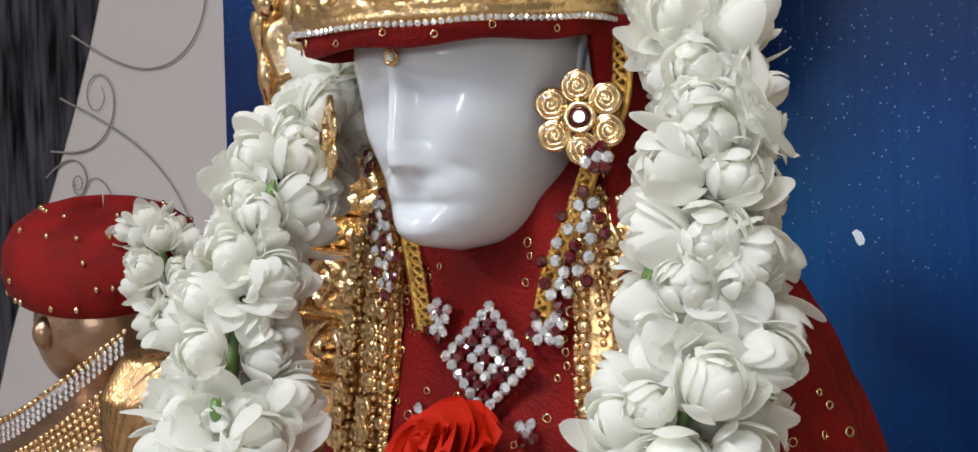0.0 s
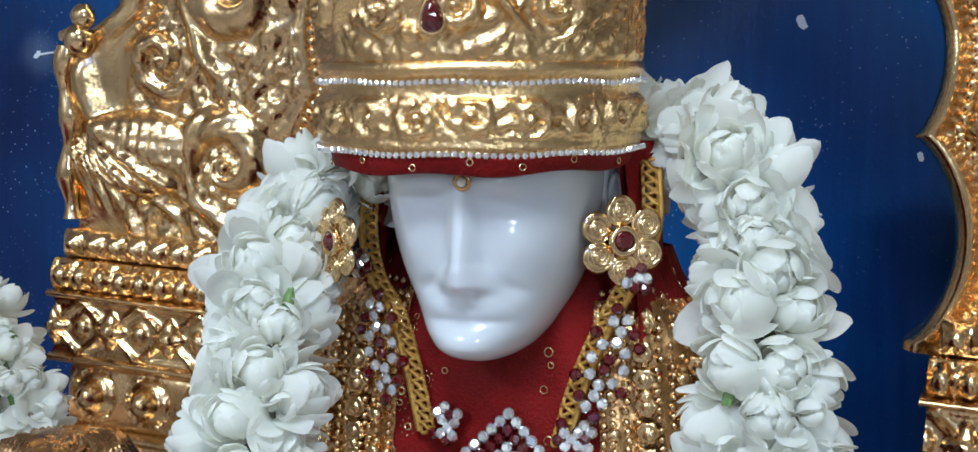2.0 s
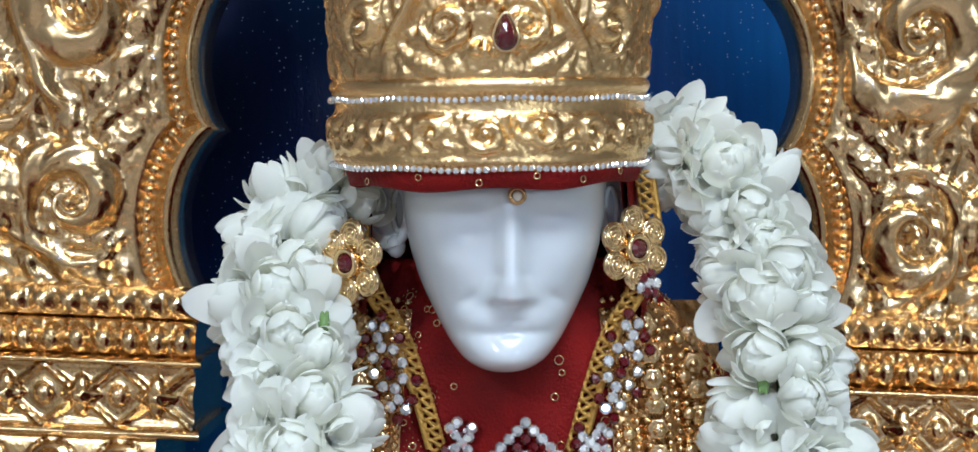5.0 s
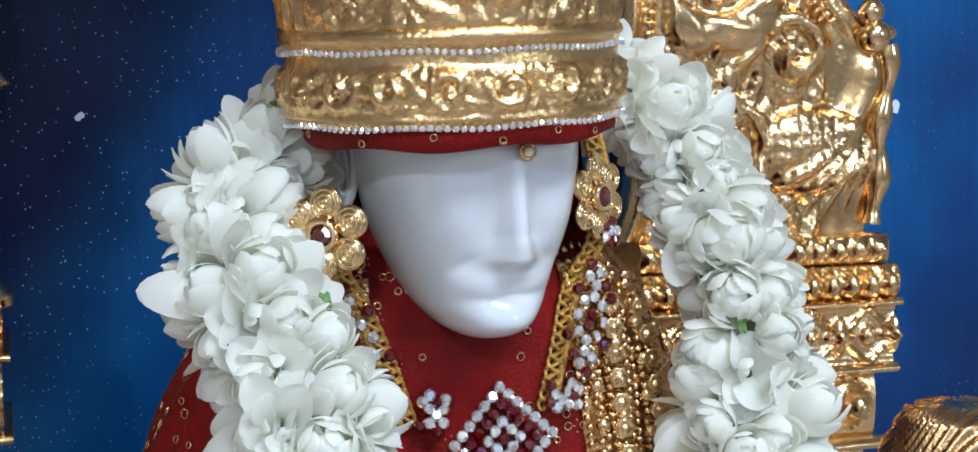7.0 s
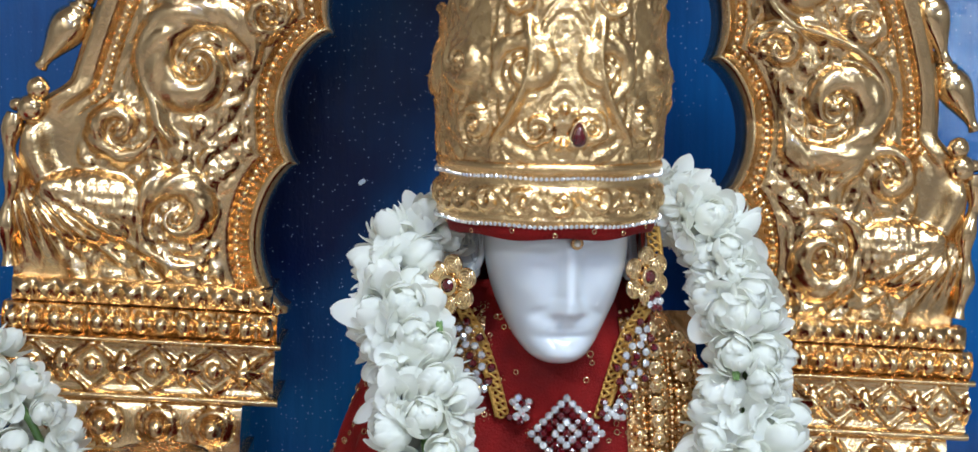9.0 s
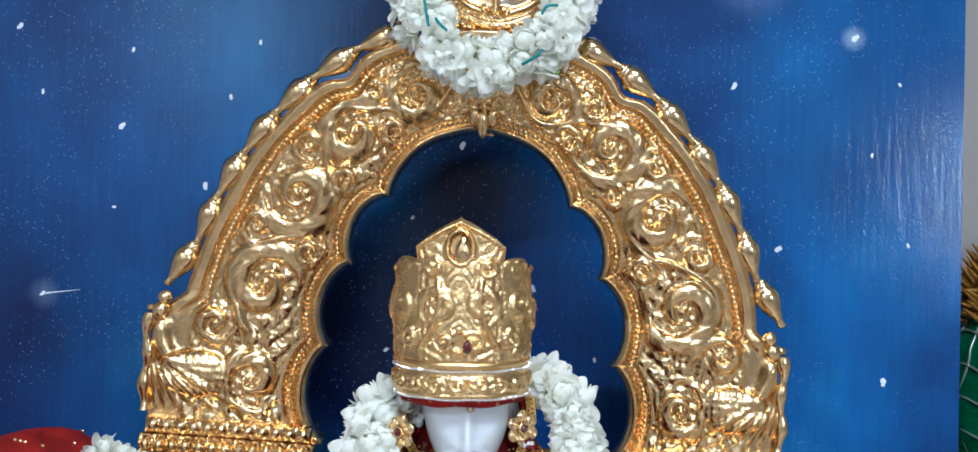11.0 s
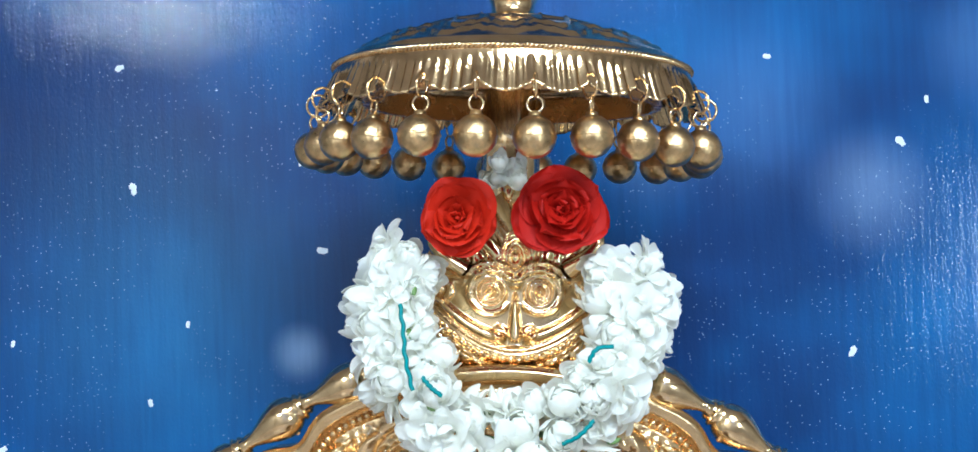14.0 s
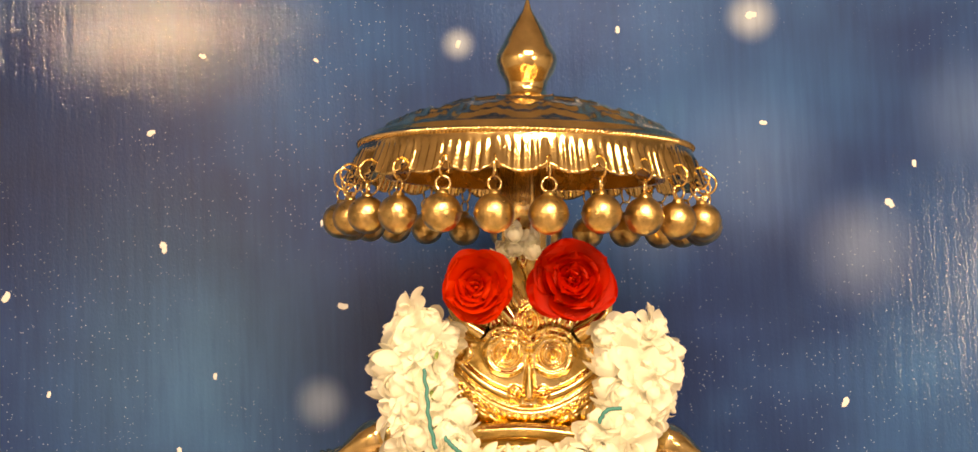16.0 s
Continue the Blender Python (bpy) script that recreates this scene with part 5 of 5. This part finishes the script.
square = [(x * 4.8, z * 4.8, 0 if max(abs(x), abs(z)) in (1, 3) else 1) for x in range(-3, 4) for z in range(-3, 4)]
side_m = [(5.6 * math.cos(i * math.pi / 4), 7.4 * math.sin(i * math.pi / 4), 0) for i in range(8)] + [(0, 1.6, 1), (0, -2.2, 1), (0, 11.2, 0), (3.6, 13.4, 0), (-0.6, 15.6, 0), (0, -11.2, 0), (-3.6, -12.6, 0), (1.2, -15.4, 0), (7.4, 8.2, 1), (8.2, -7.2, 1), (-7.6, 8.6, 1), (4.4, -13.0, 1), (-4.2, 12.2, 1), (-7.8, -7.0, 1), (4.0, 17.6, 1), (-2.8, -17.6, 1)]
motif(on_chest(0.003, 1.166, 0.004), (0.02, -1, 0.12), 45, square, "pendant")
for s in (-1, 1):
    motif(on_chest(HX + s * 0.0475, 1.209, 0.009), (s * 0.3, -0.95, 0.1), s * 22, [(x * -s * 1.2, z * 1.2, q) for x, z, q in side_m])
    motif(on_chest(0.003 + s * 0.026, 1.178, 0.005), (s * 0.1, -1, 0.1), s * 40, [(0, 7.6, 0), (3.8, 7.6, 0), (0, 0, 0), (3.8, 0, 0), (-3.8, 0, 0), (0, 3.8, 0), (0, -3.8, 0), (3.8, 3.8, 1), (-3.8, -3.8, 1), (7, 2, 0), (-7, 2, 1)])
    motif((HX + s * 0.058, 0.582, 1.243), (s * 0.5, -0.9, 0.1), s * 20, [(0, 0, 0), (3.4, 1, 0), (-3.4, 1, 1), (0, 4, 1), (0.4, -3.8, 1), (4, -3, 1), (-3.4, -3.2, 0)])
    for q in range(2):
        motif(on_chest(HX + s * (0.016 + 0.012 * q), 1.120 + 0.02 * q, 0.004), (0, -1, 0.1), s * 30, [(0, 0, 0), (3.8, 0, 1), (-3.8, 0, 0), (0, 3.8, 0), (0, -3.8, 1)])

tissue = thing("gold_tissue_band", "brown-gold woven band under the bead strands on the shawl", "trim")
beads = thing("gold_bead_necklace", "many strands of small gold beads over the red shawl", "necklace")
bead_one = ball(r=0.00165, n=8, k=6)
g = random.Random(14)
for s in (-1, 1):
    for c in range(11):
        x0 = 0.043 + 0.0044 * c
        strand = []
        z = 1.236 - 0.0006 * (c - 3) ** 2 * (1 if c > 3 else 0.3)
        n = 0
        while z > 1.10:
            x = HX + s * (x0 + 0.10 * (1.21 - z) - 0.05 * max(0, 1.18 - z)) + g.uniform(-0.0004, 0.0004)
            strand.append(moved(bead_one, on_chest(x, z, 0.003 + 0.0012 * (c % 2)) + np.array([0, 0, 0])))
            if n % 4 == 2 and c % 3 == 1:
                strand.append(moved(ball(r=(0.0034, 0.0026, 0.0030), n=8, k=6), on_chest(x, z, 0.006)))
            z -= 0.0036 if n % 4 else 0.0046
            n += 1
        tagged(put("bead_strand", mesh_of("bead_strand", *join(*strand), GOLD_SMOOTH), beads), kind="stuff")
    zs = np.linspace(1.232, 1.08, 34)
    band = np.array([[on_chest(HX + s * (x + 0.10 * (1.21 - z) - 0.05 * max(0, 1.18 - z)), z, 0.0018 + 0.0006 * math.sin(900 * z + 500 * x)) for x in np.linspace(0.041, 0.094, 14)] for z in zs])
    put("band", mesh_of("band", *grid(band), GOLD_DARK), tissue)
    for c, xo in enumerate((0.060, 0.079)):
        plate = []
        for i in range(12):
            z = 1.224 - 0.0105 * i - 0.006 * c
            at = on_chest(HX + s * (xo + 0.10 * (1.21 - z) - 0.05 * max(0, 1.18 - z)), z, 0.0065)
            plate.append(moved(lathe([(0.0002, 0.0020), (0.0016, 0.0016), (0.0022, 0.0004), (0.0034, 0.0014), (0.0046, 0.0006), (0.0046, -0.001)], 12, 0.12, 6), at, pose(0, 0, 0, 90, 0, 0)))
        put("flower_plaque", mesh_of("flower_plaque", *join(*plate), GOLD), beads, label="string of small embossed gold flower plaques")

# ---- carved throne arms either side of the statue ----
def mane(at, tilt):
    th = thing("throne_arm", "fluted brown-gold carved knob on the throne's arm", "throne arm", pose(*at, 0, 0, tilt), "throne arms")
    n, k = 220, 60
    a = np.linspace(0, 2 * np.pi, n, endpoint=False)
    t = np.linspace(0, 1, k)
    A, T = np.meshgrid(a, t, indexing="ij")
    R = np.interp(T, [0, 0.05, 0.25, 0.5, 0.75, 0.9, 1], [0.0005, 0.011, 0.028, 0.039, 0.038, 0.034, 0.033])
    H = np.interp(T, [0, 0.05, 0.25, 0.5, 0.75, 0.9, 1], [0.028, 0.0275, 0.021, 0.002, -0.03, -0.05, -0.07])
    flute = np.abs(np.sin(17 * (A + 1.5 * T + 0.25 * np.sin(3 * A)))) ** 0.7
    R = R * (1 + 0.07 * flute * sstep(0.05, 0.25, T))
    H = H + 0.0035 * flute * sstep(0.02, 0.2, T)
    put("fluted_knob", mesh_of("fluted_knob", *grid(np.stack([R * np.cos(A), R * np.sin(A), H], -1), wrap_u=True), GOLD_DARK), th)
    put("post", mesh_of("post", *lathe([(0.0345, -0.069), (0.036, -0.075), (0.030, -0.085), (0.026, -0.12), (0.03, at[2] * -1 + 0.952), (0.001, at[2] * -1 + 0.9505)], 28), GOLD_DARK), th)


mane((-0.236, 0.612, 1.122), 10)
mane((0.262, 0.630, 1.108), 70)

# ---- the smaller figure beside the arch ----
FX, FY = -0.455, 0.715
sb = [lathe([(0.075, 0.952), (0.085, 0.97), (0.08, 1.0), (0.085, 1.05), (0.07, 1.078), (0.03, 1.095), (0.022, 1.11)], 40, 0.02, 9), ball((0, 0, 1.142), (0.047, 0.048, 0.052), 28, 18), ball((0.0, -0.044, 1.138), (0.008, 0.012, 0.012), 12, 8), ball((0.047, 0.004, 1.142), (0.006, 0.011, 0.018), 12, 9), ball((-0.047, 0.004, 1.142), (0.006, 0.011, 0.018), 12, 9)]
tagged(new("small_statue", mesh_of("small_statue", *moved(join(*sb), (FX, FY, 0)), BRONZE)), "small polished bronze statue in a red cap beside the arch", "statue")
cap = thing("turban", "dark red cloth cap with gold dots on the small bronze statue", "turban", pose(FX, FY, 1.166) @ Matrix.Diagonal((1.08, 1.08, 1.08, 1)))
n = 64
a = np.linspace(0, 2 * np.pi, n, endpoint=False)
prof = [(0.052, -0.012), (0.058, -0.006), (0.0615, 0.006), (0.061, 0.022), (0.054, 0.036), (0.038, 0.047), (0.018, 0.052), (0.0005, 0.053)]
P = np.stack([np.stack([(r * (1 + 0.02 * np.sin(5 * a + 60 * z))) * np.cos(a), r * np.sin(a), np.full(n, z + 0.004 * np.sin(2 * a))], 1) for r, z in prof], 1)
put("cloth", mesh_of("cloth", *grid(P, wrap_u=True), RED_CLOTH), cap)
dots = []
for i in range(60):
    b, k = g.uniform(0, 6.28), g.randrange(1, 6)
    r, z = prof[k]
    dots.append(moved(ball(r=(0.0022, 0.0012, 0.0022), n=6, k=5), (r * 1.01 * math.cos(b), r * 1.01 * math.sin(b), z + 0.004 * math.sin(2 * b))))
tagged(put("dots", mesh_of("dots", *join(*dots), GOLD_SMOOTH), cap), kind="stuff")
garland("side_garland", "white jasmine garland round the small bronze statue", [(FX + 0.068, FY - 0.005, 1.196), (FX + 0.098, FY - 0.022, 1.182), (FX + 0.122, FY - 0.03, 1.158), (FX + 0.138, FY - 0.035, 1.125), (FX + 0.13, FY - 0.05, 1.09), (FX + 0.1, FY - 0.06, 1.05)], 0.015, 0.022, 0.0145, 55, 6, green=0.06, kinds=JASMINE + JASMINE_OPEN[:2])
neck2 = thing("crystal_collar", "clear crystal collar with gold chain rows on the small bronze statue", "necklace")
cs, gs = [], []
line = smooth_path([(FX + 0.085, FY - 0.045, 1.135), (FX + 0.06, FY - 0.075, 1.105), (FX + 0.025, FY - 0.092, 1.082), (FX - 0.02, FY - 0.095, 1.075)], 34)
for i, p in enumerate(line):
    for k in range(3):
        cs.append(moved(gem(0.0021, 7), p + np.array([0, -0.002, 0.004 * (k - 1)])))
    for k in range(6):
        gs.append(moved(ball(r=0.0021, n=7, k=5), p + np.array([0.006 + 0.002 * k, 0.003, -0.012 - 0.0042 * k])))
    gs.append(moved(ball(r=0.0021, n=7, k=5), p + np.array([0, 0, 0.009])))
tagged(put("stone_band", mesh_of("stone_band", *join(*cs), CRYSTAL, smooth=False), neck2), kind="stuff")
tagged(put("chain_band", mesh_of("chain_band", *join(*gs), GOLD_SMOOTH), neck2), kind="stuff")
rose("rose", "red rose at the neck of the small bronze statue", (FX - 0.02, FY - 0.115, 1.055), (0.5, -0.8, 0.4), 0.028, ROSE_A, 9)

# ---- the green-clad figure behind the board's edge ----
GX, GY = 0.80, 1.24
gown = thing("green_drape", "green sequined cloth with silver net lines and an orange-gold fringe", "draped cloth", pose(GX, GY, 0))
z = np.linspace(0.95, 1.40, 60)
a = np.linspace(0, 2 * np.pi, 90, endpoint=False)
A, Zm = np.meshgrid(a, z, indexing="ij")
R = np.interp(Zm, [0.95, 1.05, 1.18, 1.30, 1.37, 1.40], [0.085, 0.115, 0.155, 0.150, 0.10, 0.02]) * (1 + 0.02 * np.sin(9 * A + 12 * Zm))
put("cloth", mesh_of("cloth", *grid(np.stack([R * np.cos(A), 0.75 * R * np.sin(A), Zm], -1), wrap_u=True), GREEN_CLOTH), gown)
net = []
for k in range(9):
    zz = 1.0 + 0.045 * k
    r = np.interp(zz, [0.95, 1.05, 1.18, 1.30, 1.37, 1.40], [0.085, 0.115, 0.155, 0.150, 0.10, 0.02]) + 0.001
    net.append(tube(np.stack([r * np.cos(a), 0.75 * r * np.sin(a), zz + 0.008 * np.sin(6 * a)], 1), 0.002, 5, True))
for k in range(18):
    b = 2 * math.pi * k / 18
    zs = np.linspace(0.96, 1.385, 40)
    r = np.interp(zs, [0.95, 1.05, 1.18, 1.30, 1.37, 1.40], [0.085, 0.115, 0.155, 0.150, 0.10, 0.02]) + 0.001
    net.append(tube(np.stack([r * np.cos(b + 0.08 * np.sin(40 * zs)), 0.75 * r * np.sin(b + 0.08 * np.sin(40 * zs)), zs], 1), 0.002, 5))
put("silver_net", mesh_of("silver_net", *join(*net), SILVER_TRIM), gown, label="silver thread net")
fr = []
for i in range(420):
    b, zz = g.uniform(0, 2 * math.pi), g.uniform(1.33, 1.44)
    r = np.interp(zz, [1.33, 1.38, 1.44], [0.13, 0.12, 0.06])
    p = np.array([r * math.cos(b), 0.75 * r * math.sin(b), zz])
    q = p + np.array([0.03 * math.cos(b), 0.02 * math.sin(b), g.uniform(0.0, 0.04)])
    fr.append(tube(np.linspace(p, q, 4), [0.004, 0.004, 0.003, 0.001], 5))
put("fringe", mesh_of("fringe", *join(moved(lathe([(0.12, 1.34), (0.125, 1.38), (0.10, 1.43), (0.05, 1.455), (0.001, 1.46)], 40)), *fr), FRINGE), gown, label="orange-gold fuzzy fringe")
